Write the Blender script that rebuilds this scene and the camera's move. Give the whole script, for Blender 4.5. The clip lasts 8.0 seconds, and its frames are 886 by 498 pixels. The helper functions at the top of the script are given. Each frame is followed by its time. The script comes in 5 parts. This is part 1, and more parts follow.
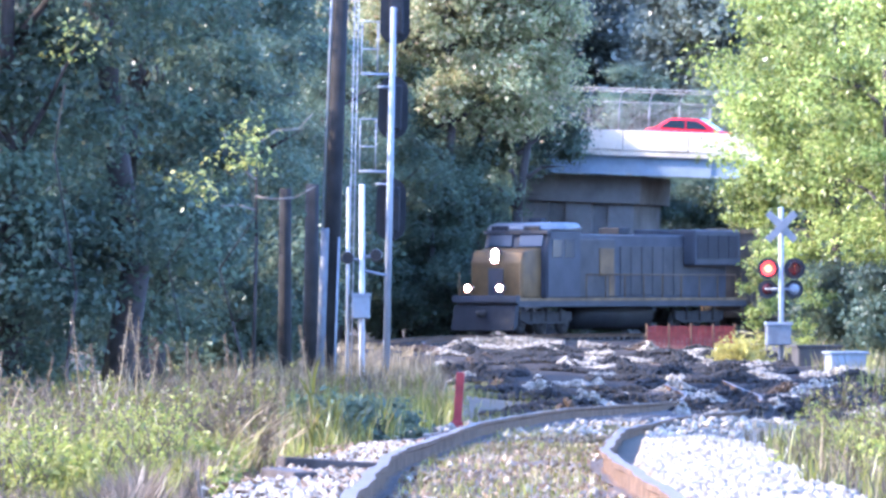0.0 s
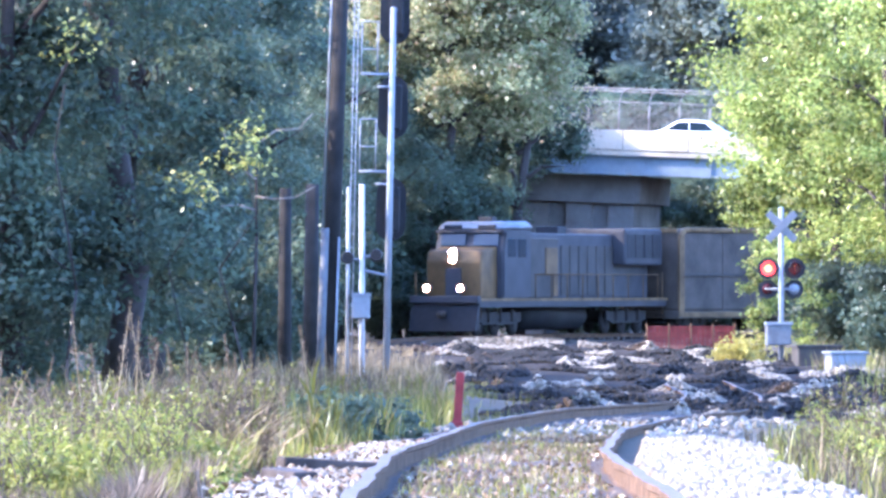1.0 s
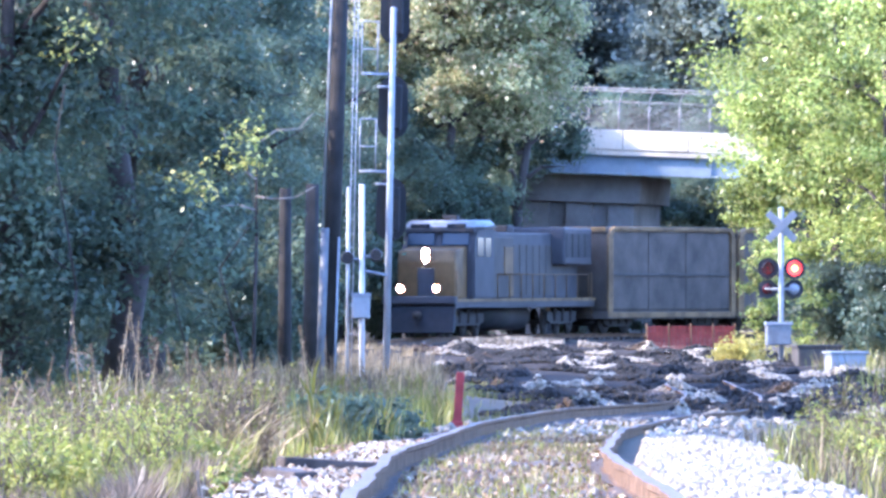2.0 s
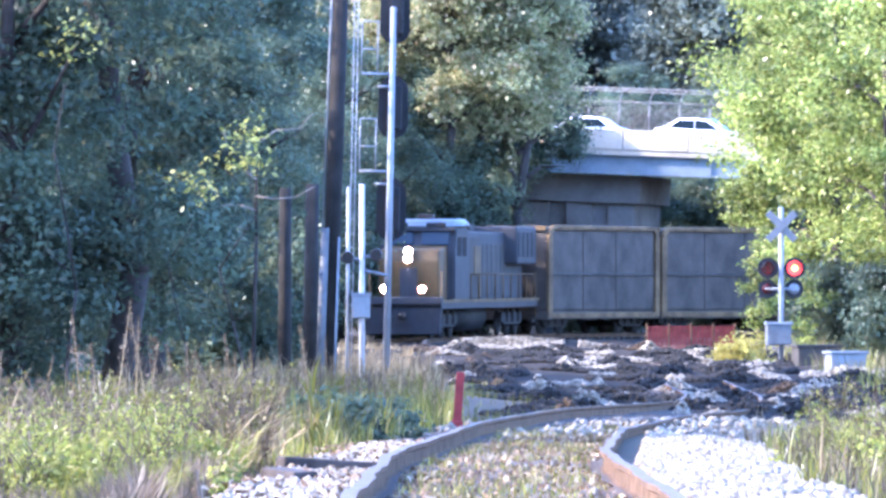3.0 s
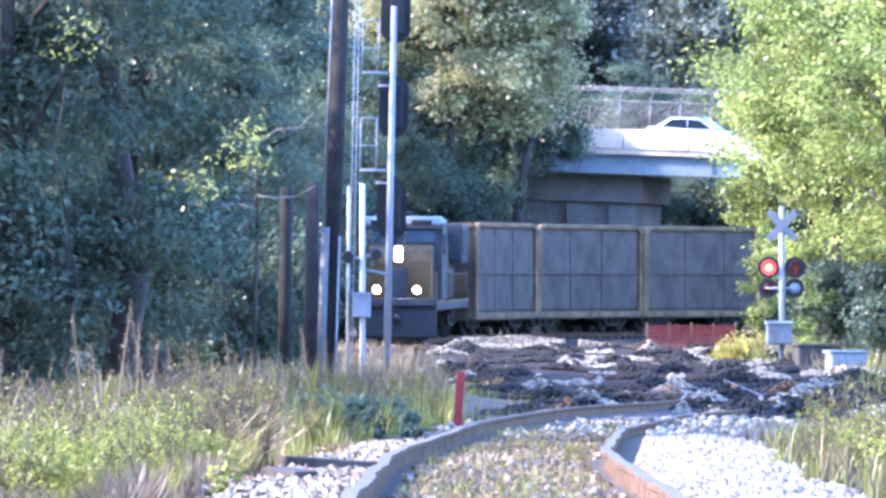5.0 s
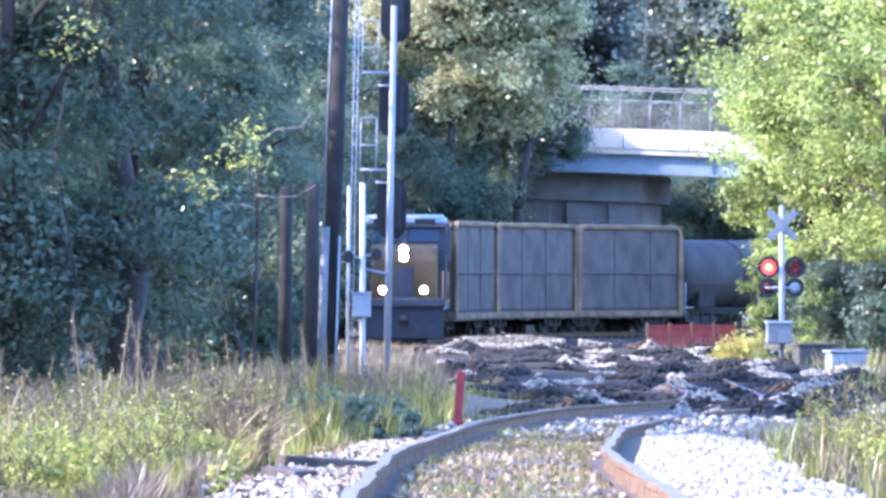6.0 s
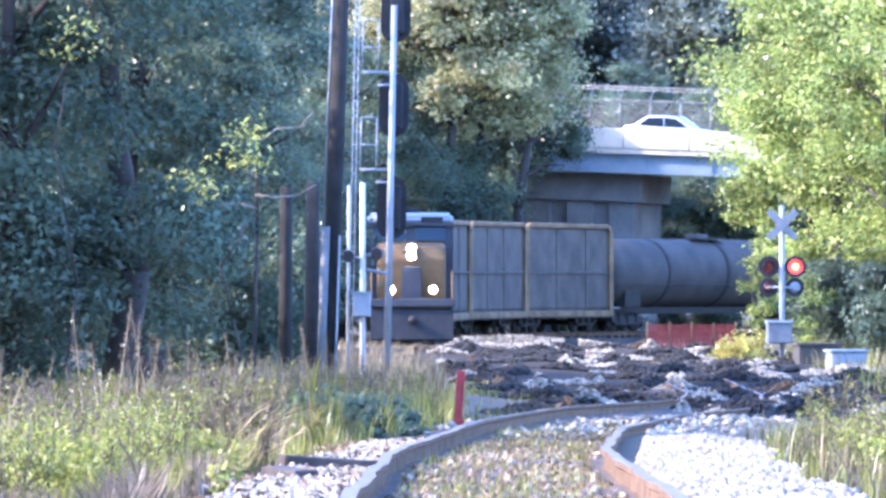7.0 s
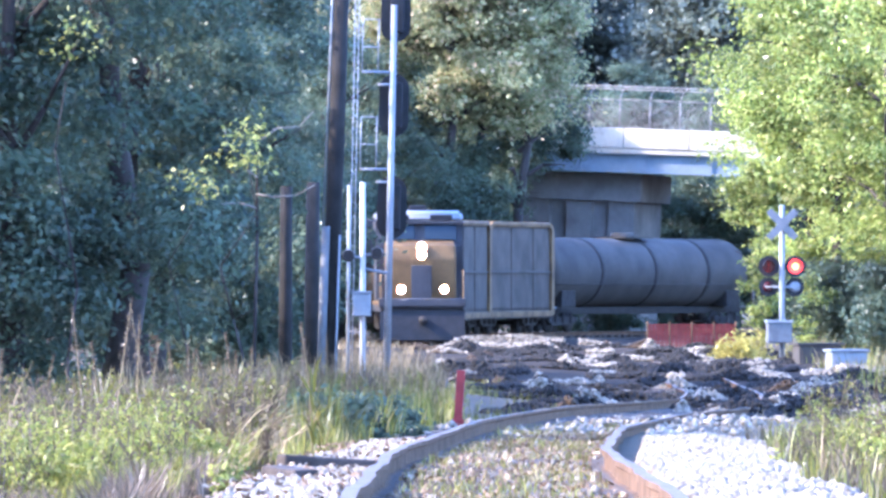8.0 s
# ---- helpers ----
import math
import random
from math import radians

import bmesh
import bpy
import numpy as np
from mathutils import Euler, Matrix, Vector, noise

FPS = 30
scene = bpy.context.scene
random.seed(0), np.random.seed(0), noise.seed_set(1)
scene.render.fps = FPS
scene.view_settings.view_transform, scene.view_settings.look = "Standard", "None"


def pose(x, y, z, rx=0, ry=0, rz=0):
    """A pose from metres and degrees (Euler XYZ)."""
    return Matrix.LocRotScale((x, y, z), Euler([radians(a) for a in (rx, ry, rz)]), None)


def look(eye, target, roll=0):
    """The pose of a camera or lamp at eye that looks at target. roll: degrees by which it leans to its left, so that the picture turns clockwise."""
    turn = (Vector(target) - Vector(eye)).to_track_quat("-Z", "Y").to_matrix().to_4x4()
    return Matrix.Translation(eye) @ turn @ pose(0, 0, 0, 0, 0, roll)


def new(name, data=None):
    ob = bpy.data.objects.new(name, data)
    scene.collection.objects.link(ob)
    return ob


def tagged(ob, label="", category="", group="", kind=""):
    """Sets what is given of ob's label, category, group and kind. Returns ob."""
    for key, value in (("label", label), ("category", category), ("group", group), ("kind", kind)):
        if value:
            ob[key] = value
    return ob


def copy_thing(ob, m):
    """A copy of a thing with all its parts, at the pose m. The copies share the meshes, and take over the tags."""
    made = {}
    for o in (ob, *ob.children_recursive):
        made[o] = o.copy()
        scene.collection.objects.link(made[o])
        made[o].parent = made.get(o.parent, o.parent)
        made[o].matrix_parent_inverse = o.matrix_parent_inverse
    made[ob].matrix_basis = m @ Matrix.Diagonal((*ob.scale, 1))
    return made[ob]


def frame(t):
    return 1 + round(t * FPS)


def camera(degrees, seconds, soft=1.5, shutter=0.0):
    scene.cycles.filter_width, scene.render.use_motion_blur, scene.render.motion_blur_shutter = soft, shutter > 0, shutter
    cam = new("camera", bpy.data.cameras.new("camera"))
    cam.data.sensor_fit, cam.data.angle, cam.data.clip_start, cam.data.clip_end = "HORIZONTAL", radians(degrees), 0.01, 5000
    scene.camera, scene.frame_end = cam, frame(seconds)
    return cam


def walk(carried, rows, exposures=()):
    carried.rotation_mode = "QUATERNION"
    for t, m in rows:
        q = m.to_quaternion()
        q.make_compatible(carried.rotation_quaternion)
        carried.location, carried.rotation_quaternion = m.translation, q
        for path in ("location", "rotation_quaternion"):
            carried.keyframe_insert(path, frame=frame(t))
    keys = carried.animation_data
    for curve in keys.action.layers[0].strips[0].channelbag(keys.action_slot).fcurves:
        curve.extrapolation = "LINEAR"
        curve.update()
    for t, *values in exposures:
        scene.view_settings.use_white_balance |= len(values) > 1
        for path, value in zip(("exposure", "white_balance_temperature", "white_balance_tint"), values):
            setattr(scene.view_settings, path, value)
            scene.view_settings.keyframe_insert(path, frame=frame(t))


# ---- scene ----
# The camera: a long lens low over the track, drifting down a hair.
cam = camera(7.0, 8.0, soft=3.0)
EYE = 1.8


def aim(tilt, turn=0.0):
    return pose(0, 0, EYE, 90 + tilt, 0, turn)


walk(cam, [(0.0, aim(0.398)), (1.5, aim(0.3975)), (3.0, aim(0.396)), (4.5, aim(0.392, 0.004)),
           (6.0, aim(0.387, 0.005)), (7.0, aim(0.384, 0.006)), (8.0, aim(0.381, 0.006))],
     exposures=[(0.0, 3.33, 4760, 26), (8.0, 3.33, 4760, 26)])

# ---- light ----
SUN = Vector((-0.82, -0.12, 0.56)).normalized()
world = bpy.data.worlds.new("sky")
scene.world = world
world.use_nodes = True
wt = world.node_tree
sky = wt.nodes.new("ShaderNodeTexSky")
sky.sky_type = 'NISHITA'
sky.sun_disc = False
sky.sun_elevation = math.asin(SUN.z)
sky.sun_rotation = math.atan2(SUN.x, SUN.y)
sky.dust_density = 1.2
sky.ozone_density = 2.0
wt.links.new(sky.outputs[0], wt.nodes["Background"].inputs[0])
wt.nodes["Background"].inputs[1].default_value = 0.15
sun_data = bpy.data.lights.new("sun", 'SUN')
sun_data.energy, sun_data.angle, sun_data.color = 2.0, radians(0.5), (1.0, 0.77, 0.43)
sun = new("sun", sun_data)
sun.matrix_world = look(SUN * 100, (0, 0, 0))


# ---- materials ----
def material(name, base, rough=0.8, metal=0.0, vary=0.25, scale=3.0, bump=0.3, second=None, spec=0.22, island=False, coords="Object"):
    """A surface with two scales of colour change and a fine relief."""
    m = bpy.data.materials.new(name)
    m.use_nodes = True
    nt = m.node_tree
    b = nt.nodes["Principled BSDF"]
    b.inputs["Roughness"].default_value, b.inputs["Metallic"].default_value = rough, metal
    b.inputs["Specular IOR Level"].default_value = spec
    tc = nt.nodes.new("ShaderNodeTexCoord")
    big, fine = nt.nodes.new("ShaderNodeTexNoise"), nt.nodes.new("ShaderNodeTexNoise")
    big.inputs["Scale"].default_value, fine.inputs["Scale"].default_value = scale, scale * 9
    big.inputs["Detail"].default_value, fine.inputs["Detail"].default_value = 4, 6
    for n in (big, fine):
        nt.links.new(tc.outputs[coords], n.inputs["Vector"])
    ramp = nt.nodes.new("ShaderNodeValToRGB")
    other = second or tuple(c * (1 - vary) for c in base)
    ramp.color_ramp.elements[0].color, ramp.color_ramp.elements[1].color = (*other, 1), (*base, 1)
    ramp.color_ramp.elements[0].position, ramp.color_ramp.elements[1].position = 0.35, 0.65
    nt.links.new(big.outputs[0], ramp.inputs[0])
    mix = nt.nodes.new("ShaderNodeMix")
    mix.data_type, mix.blend_type = 'RGBA', 'MULTIPLY'
    mix.inputs[0].default_value = 0.5 * vary + 0.1
    nt.links.new(ramp.outputs[0], mix.inputs[6])
    nt.links.new(fine.outputs[0], mix.inputs[7])
    out = mix.outputs[2]
    if island:
        geo, hsv = nt.nodes.new("ShaderNodeNewGeometry"), nt.nodes.new("ShaderNodeHueSaturation")
        mr = nt.nodes.new("ShaderNodeMapRange")
        mr.inputs[3].default_value, mr.inputs[4].default_value = 0.55, 1.35
        nt.links.new(geo.outputs["Random Per Island"], mr.inputs[0])
        nt.links.new(mr.outputs[0], hsv.inputs["Value"])
        nt.links.new(out, hsv.inputs["Color"])
        out = hsv.outputs[0]
    nt.links.new(out, b.inputs["Base Color"])
    if bump:
        bn = nt.nodes.new("ShaderNodeBump")
        bn.inputs["Strength"].default_value, bn.inputs["Distance"].default_value = bump, 0.02
        nt.links.new(fine.outputs[0], bn.inputs["Height"])
        nt.links.new(bn.outputs[0], b.inputs["Normal"])
    return m


def leafy(name, dark, light, dry=None, through_light=0.45):
    """Leaves: each of its own shade, with light passing through them."""
    m = bpy.data.materials.new(name)
    m.use_nodes = True
    nt = m.node_tree
    nt.nodes.remove(nt.nodes["Principled BSDF"])
    geo, ramp = nt.nodes.new("ShaderNodeNewGeometry"), nt.nodes.new("ShaderNodeValToRGB")
    e = ramp.color_ramp.elements
    e[0].color, e[1].color, e[1].position = (*dark, 1), (*light, 1), 0.8
    if dry:
        x = e.new(0.97)
        x.color = (*dry, 1)
    nt.links.new(geo.outputs["Random Per Island"], ramp.inputs[0])
    tc, big, hsv, mr = (nt.nodes.new(k) for k in ("ShaderNodeTexCoord", "ShaderNodeTexNoise", "ShaderNodeHueSaturation", "ShaderNodeMapRange"))
    big.inputs["Scale"].default_value = 0.5
    nt.links.new(tc.outputs["Object"], big.inputs["Vector"])
    mr.inputs[1].default_value, mr.inputs[2].default_value, mr.inputs[3].default_value, mr.inputs[4].default_value = 0.33, 0.67, 0.45, 1.5
    nt.links.new(big.outputs[0], mr.inputs[0])
    nt.links.new(mr.outputs[0], hsv.inputs["Value"])
    nt.links.new(ramp.outputs[0], hsv.inputs["Color"])
    diff, trans, gloss = (nt.nodes.new(k) for k in ("ShaderNodeBsdfDiffuse", "ShaderNodeBsdfTranslucent", "ShaderNodeBsdfGlossy"))
    gloss.inputs["Roughness"].default_value = 0.3
    gloss.inputs["Color"].default_value = (0.9, 0.95, 1, 1)
    a, b = nt.nodes.new("ShaderNodeMixShader"), nt.nodes.new("ShaderNodeMixShader")
    a.inputs[0].default_value, b.inputs[0].default_value = through_light, 0.014
    nt.links.new(hsv.outputs[0], diff.inputs[0]), nt.links.new(hsv.outputs[0], trans.inputs[0])
    nt.links.new(diff.outputs[0], a.inputs[1]), nt.links.new(trans.outputs[0], a.inputs[2])
    nt.links.new(a.outputs[0], b.inputs[1]), nt.links.new(gloss.outputs[0], b.inputs[2])
    nt.links.new(b.outputs[0], nt.nodes["Material Output"].inputs[0])
    return m


def glowing(name, colour, strength):
    m = bpy.data.materials.new(name)
    m.use_nodes = True
    b = m.node_tree.nodes["Principled BSDF"]
    b.inputs["Base Color"].default_value = (*colour, 1)
    b.inputs["Emission Color"].default_value = (*colour, 1)
    b.inputs["Emission Strength"].default_value = strength
    return m


EARTH = material("earth", (0.105, 0.072, 0.044), 0.95, vary=0.5, scale=0.6, second=(0.075, 0.064, 0.036))
BALLAST = material("ballast_stone", (0.36, 0.31, 0.235), 0.9, vary=0.5, scale=6, island=True)
GRIT = material("grit", (0.095, 0.066, 0.042), 0.95, vary=0.4, scale=2, island=True)
# Near-black stones that carry the shade of trees over the crossing.
SHADE_CINDER = material("shade_dark_cinder", (0.04, 0.036, 0.032), 0.9, vary=0.5, scale=5, island=True)
TIMBER = material("tie_timber", (0.10, 0.08, 0.065), 0.9, vary=0.5, scale=4)
RUST = material("rail_rust", (0.17, 0.105, 0.06), 0.92, 0.0, vary=0.55, scale=5, spec=0.1)
SHINE = material("rail_head_steel", (0.12, 0.10, 0.085), 0.75, 0.0, vary=0.3, scale=4, bump=0.1)
ASPHALT = material("asphalt", (0.026, 0.023, 0.020), 0.95, vary=0.4, scale=0.4, second=(0.052, 0.042, 0.033), spec=0.04)
FENCE = material("fence_steel", (0.27, 0.25, 0.23), 0.6, 0.3, vary=0.3, scale=3)
CONCRETE = material("concrete", (0.58, 0.51, 0.39), 0.9, vary=0.3, scale=0.7)
# Darker concrete for the piers: the shade under the bridge put into colour.
SHADED_PIER = material("shaded_concrete", (0.26, 0.25, 0.235), 0.95, vary=0.4, scale=0.5)
GIRDER = material("girder_paint", (0.23, 0.275, 0.31), 0.6, 0.1, vary=0.25, scale=0.8)
GALV = material("galvanised_steel", (0.32, 0.33, 0.34), 0.6, 0.4, vary=0.2, scale=4)
ZINC = material("dull_zinc", (0.17, 0.175, 0.18), 0.7, 0.2, vary=0.3, scale=4)
SILVER = material("aluminium_paint", (0.25, 0.265, 0.28), 0.55, 0.3, vary=0.2, scale=3)
SIGNBACK = material("dull_sign", (0.16, 0.16, 0.158), 0.6, vary=0.15, scale=4, bump=0.05)
BLACK = material("black_paint", (0.02, 0.02, 0.022), 0.6, vary=0.3, scale=4)
WHITE = material("white_paint", (0.42, 0.42, 0.41), 0.5, vary=0.12, scale=4, bump=0.05)
POLEWOOD = material("pole_wood", (0.034, 0.031, 0.028), 0.9, vary=0.45, scale=3)
BARK = material("bark", (0.06, 0.05, 0.042), 0.95, vary=0.4, scale=5)
# Pale wood: sunlight on the bare limbs is put into their colour.
SUNLIT_LIMB = material("sunlit_limb_wood", (0.28, 0.25, 0.21), 0.9, vary=0.3, scale=6)
BLUE = material("dark_blue_paint", (0.056, 0.054, 0.057), 0.6, 0.0, vary=0.3, scale=1.2, bump=0.05)
GREY_BLUE = material("faded_blue_paint", (0.076, 0.066, 0.055), 0.7, 0.0, vary=0.35, scale=1.0, bump=0.05)
YELLOW = material("yellow_paint", (0.165, 0.098, 0.036), 0.6, 0.0, vary=0.4, scale=1.5, bump=0.05)
# Yellow dulled towards brown: shade and haze on the train put into the paint.
DULL_YELLOW = material("dimmed_yellow_paint", (0.22, 0.14, 0.062), 0.7, 0.0, vary=0.5, scale=1.5, bump=0.05)
CARSIDE = material("weathered_dark_side", (0.108, 0.088, 0.068), 0.75, 0.0, vary=0.45, scale=0.9)
TANK = material("tank_paint", (0.080, 0.071, 0.060), 0.7, 0.0, vary=0.4, scale=0.7, bump=0.05)
RUNNING = material("running_gear", (0.05, 0.044, 0.038), 0.8, 0.2, vary=0.4, scale=4)
GLASS = material("dark_glass", (0.02, 0.03, 0.04), 0.12, 0.0, vary=0.1, scale=1, bump=0, spec=0.25)
# Sooty grey, lightened to stand in for sun on the roof rims.
ROOF = material("sunlit_sooty_roof_paint", (0.19, 0.185, 0.18), 0.4, 0.0, vary=0.4, scale=1.5, bump=0.05, spec=0.4)
ORANGE = material("orange_mesh", (0.30, 0.06, 0.045), 0.8, vary=0.3, scale=3)
RED = material("red_paint", (0.26, 0.035, 0.032), 0.65, vary=0.35, scale=4)
CAR_RED = material("car_red", (0.5, 0.02, 0.03), 0.25, 0.0, vary=0.1, scale=2, bump=0)
CAR_WHITE = material("car_white", (0.8, 0.8, 0.8), 0.25, 0.0, vary=0.05, scale=2, bump=0)
CAR_SILVER = material("car_silver", (0.55, 0.57, 0.6), 0.3, 0.5, vary=0.1, scale=2, bump=0)
RUBBER = material("rubber", (0.02, 0.02, 0.02), 0.8, vary=0.2, scale=6)
HEADLAMP = glowing("headlight_glow", (1.0, 0.86, 0.66), 60)
LAMPRIM = glowing("lamp_reflector_glow", (1.0, 0.36, 0.10), 0.22)
REDLAMP = glowing("red_signal_glow", (1.0, 0.045, 0.02), 0.30)
AMBERLAMP = glowing("signal_bulb_glow", (1.0, 0.33, 0.06), 0.9)
REDGLASS = material("red_lens", (0.035, 0.004, 0.005), 0.2, vary=0.1, bump=0)
# Dark bluish green: the shade of the woods is put into the leaf colour.
LEAF_SHADE = leafy("leaves_shaded_green", (0.070, 0.096, 0.062), (0.10, 0.13, 0.078), (0.13, 0.135, 0.08))
# Pale greyish green: distance haze is put into the far leaves.
LEAF_FAR = leafy("leaves_hazy_green", (0.10, 0.12, 0.095), (0.13, 0.15, 0.115))
LEAF_YELLOW = leafy("leaves_yellow", (0.28, 0.24, 0.05), (0.45, 0.38, 0.09))
# Sunlit counterpart of the shaded leaves: sunlight put into a paler, yellower green.
LEAF_SUNLIT = leafy("leaves_sunlit_green", (0.08, 0.11, 0.025), (0.33, 0.37, 0.082), (0.44, 0.41, 0.15), 0.5)
LEAF_WEED = leafy("leaves_weed_yellow_green", (0.14, 0.16, 0.03), (0.34, 0.33, 0.07), (0.40, 0.34, 0.12), 0.5)
# Pale yellow-green: a patch of sun put into the leaf colour.
LEAF_SUN_PATCH = leafy("leaves_sun_patch", (0.14, 0.17, 0.045), (0.40, 0.40, 0.11), (0.5, 0.45, 0.16), 0.5)
LITTER = leafy("leaf_litter", (0.08, 0.05, 0.028), (0.18, 0.12, 0.07), (0.34, 0.25, 0.15), 0.1)
LEAF_AUTUMN = leafy("leaves_turning_brown", (0.15, 0.165, 0.065), (0.40, 0.38, 0.18), (0.50, 0.37, 0.22))
GRASS = leafy("grass_blades", (0.075, 0.08, 0.016), (0.235, 0.215, 0.042), (0.27, 0.21, 0.09), 0.45)
HUSK = leafy("seed_husk", (0.06, 0.048, 0.03), (0.17, 0.125, 0.08), None, 0.35)
STRAW = leafy("dry_straw", (0.11, 0.08, 0.042), (0.30, 0.225, 0.115), None, 0.35)


# ---- mesh tools ----
def link(name, verts, faces, mats, parent=None, label="", smooth=False):
    me = bpy.data.meshes.new(name)
    me.from_pydata(verts, [], faces)
    for m in (mats if isinstance(mats, (list, tuple)) else (mats,)):
        me.materials.append(m)
    if smooth:
        me.polygons.foreach_set("use_smooth", [True] * len(me.polygons))
    me.update()
    ob = new(name, me)
    if parent:
        ob.parent = parent
    return tagged(ob, label)


def part(name, bm, mat, parent=None, label="", smooth=False):
    me = bpy.data.meshes.new(name)
    bm.to_mesh(me)
    bm.free()
    me.materials.append(mat)
    if smooth:
        me.polygons.foreach_set("use_smooth", [True] * len(me.polygons))
    ob = new(name, me)
    if parent:
        ob.parent = parent
    return tagged(ob, label)


def thing(name, m, label, category, group="", kind=""):
    ob = new(name)
    ob.empty_display_size = 0.2
    ob.matrix_basis = m
    return tagged(ob, label, category, group, kind)


def box(bm, x0, x1, y0, y1, z0, z1, bev=0.0, m=None):
    t = Matrix.Translation(((x0 + x1) / 2, (y0 + y1) / 2, (z0 + z1) / 2)) @ Matrix.Diagonal((x1 - x0, y1 - y0, z1 - z0, 1))
    vs = bmesh.ops.create_cube(bm, size=1, matrix=(m @ t) if m else t)["verts"]
    if bev:
        es = list({e for v in vs for e in v.link_edges})
        bmesh.ops.bevel(bm, geom=es, offset=bev, segments=2, affect='EDGES', profile=0.6)
    return bm


def rod(bm, a, b, r0, r1=None, n=8):
    a, b = Vector(a), Vector(b)
    d = b - a
    m = Matrix.Translation((a + b) / 2) @ d.to_track_quat("Z", "Y").to_matrix().to_4x4()
    bmesh.ops.create_cone(bm, cap_ends=True, segments=n, radius1=r0, radius2=r0 if r1 is None else r1, depth=d.length, matrix=m)
    return bm


def boxed(name, dims, mat, parent, label="", bev=0.02):
    return part(name, box(bmesh.new(), *dims, bev), mat, parent, label)


def rodded(name, a, b, r, mat, parent, label="", n=10, r1=None):
    return part(name, rod(bmesh.new(), a, b, r, r1, n), mat, parent, label, True)


def prism(bm, outline, y0, y1):
    """Extrudes an outline in x and z from y0 to y1."""
    a = [bm.verts.new((x, y0, z)) for x, z in outline]
    b = [bm.verts.new((x, y1, z)) for x, z in outline]
    bm.faces.new(a), bm.faces.new(b[::-1])
    for i in range(len(a)):
        j = (i + 1) % len(a)
        bm.faces.new((a[j], a[i], b[i], b[j]))
    bmesh.ops.recalc_face_normals(bm, faces=bm.faces)
    return bm


# ---- the line of the track ----
LINE = ((-60, 0.3), (0, 0.3), (33, 0.32), (52, 0.4), (75, 1.1), (98, 2.46), (115, 4.0), (130, 5.0), (150, 5.8), (175, 6.0), (195, 5.6),
        (210, 4.8), (222, 3.5), (232, 1.6), (240, 0.25), (248.5, -0.73), (254, -1.06), (262, -1.38), (270, -1.56), (278, -1.31), (286, -0.52),
        (294, 1.02), (301, 3.26), (307, 6.14), (313, 9.81), (319, 14.15), (326, 19.8), (334, 26.98), (343, 35.94), (353, 46.95), (366, 62.94), (380, 82.25))
RISE = ((-60, 1.5), (0, 1.15), (33, 0.90), (52, 0.71), (75, 0.49), (98, 0.28), (118, 0.06), (135, -0.12), (160, -0.2), (185, -0.1), (210, 0.03), (232, 0.12), (262, 0.16), (292, 0.32), (340, 0.4), (600, 0.4), (4000, 0.4))
BANK = ((-60, 1.5), (0, 1.15), (33, 0.90), (52, 0.71), (75, 0.49), (98, 0.32), (130, 0.2), (180, 0.1), (230, 0.14), (262, 0.16), (292, 0.32), (340, 0.4), (4000, 0.4))
fine_y = np.arange(-60, 380.01, 0.5)
fine_x = np.interp(fine_y, [p[0] for p in LINE], [p[1] for p in LINE])
kernel = np.exp(-0.5 * (np.arange(-12, 13) / 4.0) ** 2)
fine_x[12:-12] = np.convolve(fine_x, kernel / kernel.sum(), "same")[12:-12]


def line_x(y):
    return np.interp(y, fine_y, fine_x)


def rail_z(y):
    y = np.asarray(y, float)
    near = np.array([p[0] for p in RISE])
    h = np.array([p[1] for p in RISE])
    return (np.interp(y - 6, near, h) + np.interp(y, near, h) + np.interp(y + 6, near, h)) / 3


def cant(y):
    """How far the outer rail stands over the inner one on the curve."""
    return 0.11 * np.exp(-((np.asarray(y, float) - 108) / 38.0) ** 4)


def ground_z(x, y):
    x, y = np.asarray(x, float), np.asarray(y, float)
    d = x - line_x(np.clip(y, -60, 380))
    side = np.clip((-d - 2.2) / 3.0, 0, 1)
    base = rail_z(y) * (1 - side) + np.interp(y, [p[0] for p in BANK], [p[1] for p in BANK]) * side - 0.30
    mound = (0.15 - 0.09 * np.clip((y - 100) / 12, 0, 1)) * np.clip((2.6 - np.abs(d)) / 1.0, 0, 1)
    wob = 0.05 * np.sin(x * 1.3 + y * 0.21) * np.sin(y * 0.33 + 1) + 0.03 * np.sin(x * 2.9 - y * 0.8)
    wob = wob * np.clip((np.abs(d) - 0.9) / 2, 0, 1)
    return base + mound + wob


# ---- ground ----
def make_ground():
    xs = np.unique(np.concatenate([np.linspace(-1800, -40, 12), np.linspace(-40, -12, 15), np.arange(-12, 16.01, 0.4), np.linspace(16, 60, 23), np.linspace(60, 1800, 12)]))
    ys = np.unique(np.concatenate([np.linspace(-600, -20, 8), np.arange(-20, 25, 5), np.arange(25, 130, 0.6), np.arange(130, 340, 2.0), np.linspace(340, 600, 14), np.linspace(600, 4000, 12)]))
    gx, gy = np.meshgrid(xs, ys)
    gz = ground_z(gx, gy)
    verts = np.stack([gx, gy, gz], -1).reshape(-1, 3).tolist()
    nx, ny = len(xs), len(ys)
    faces = [(j * nx + i, j * nx + i + 1, (j + 1) * nx + i + 1, (j + 1) * nx + i) for j in range(ny - 1) for i in range(nx - 1)]
    ob = link("ground", verts, faces, EARTH, smooth=True)
    tagged(ob, "dry brown earth with gravel and thin grass", "ground", kind="structure")


make_ground()


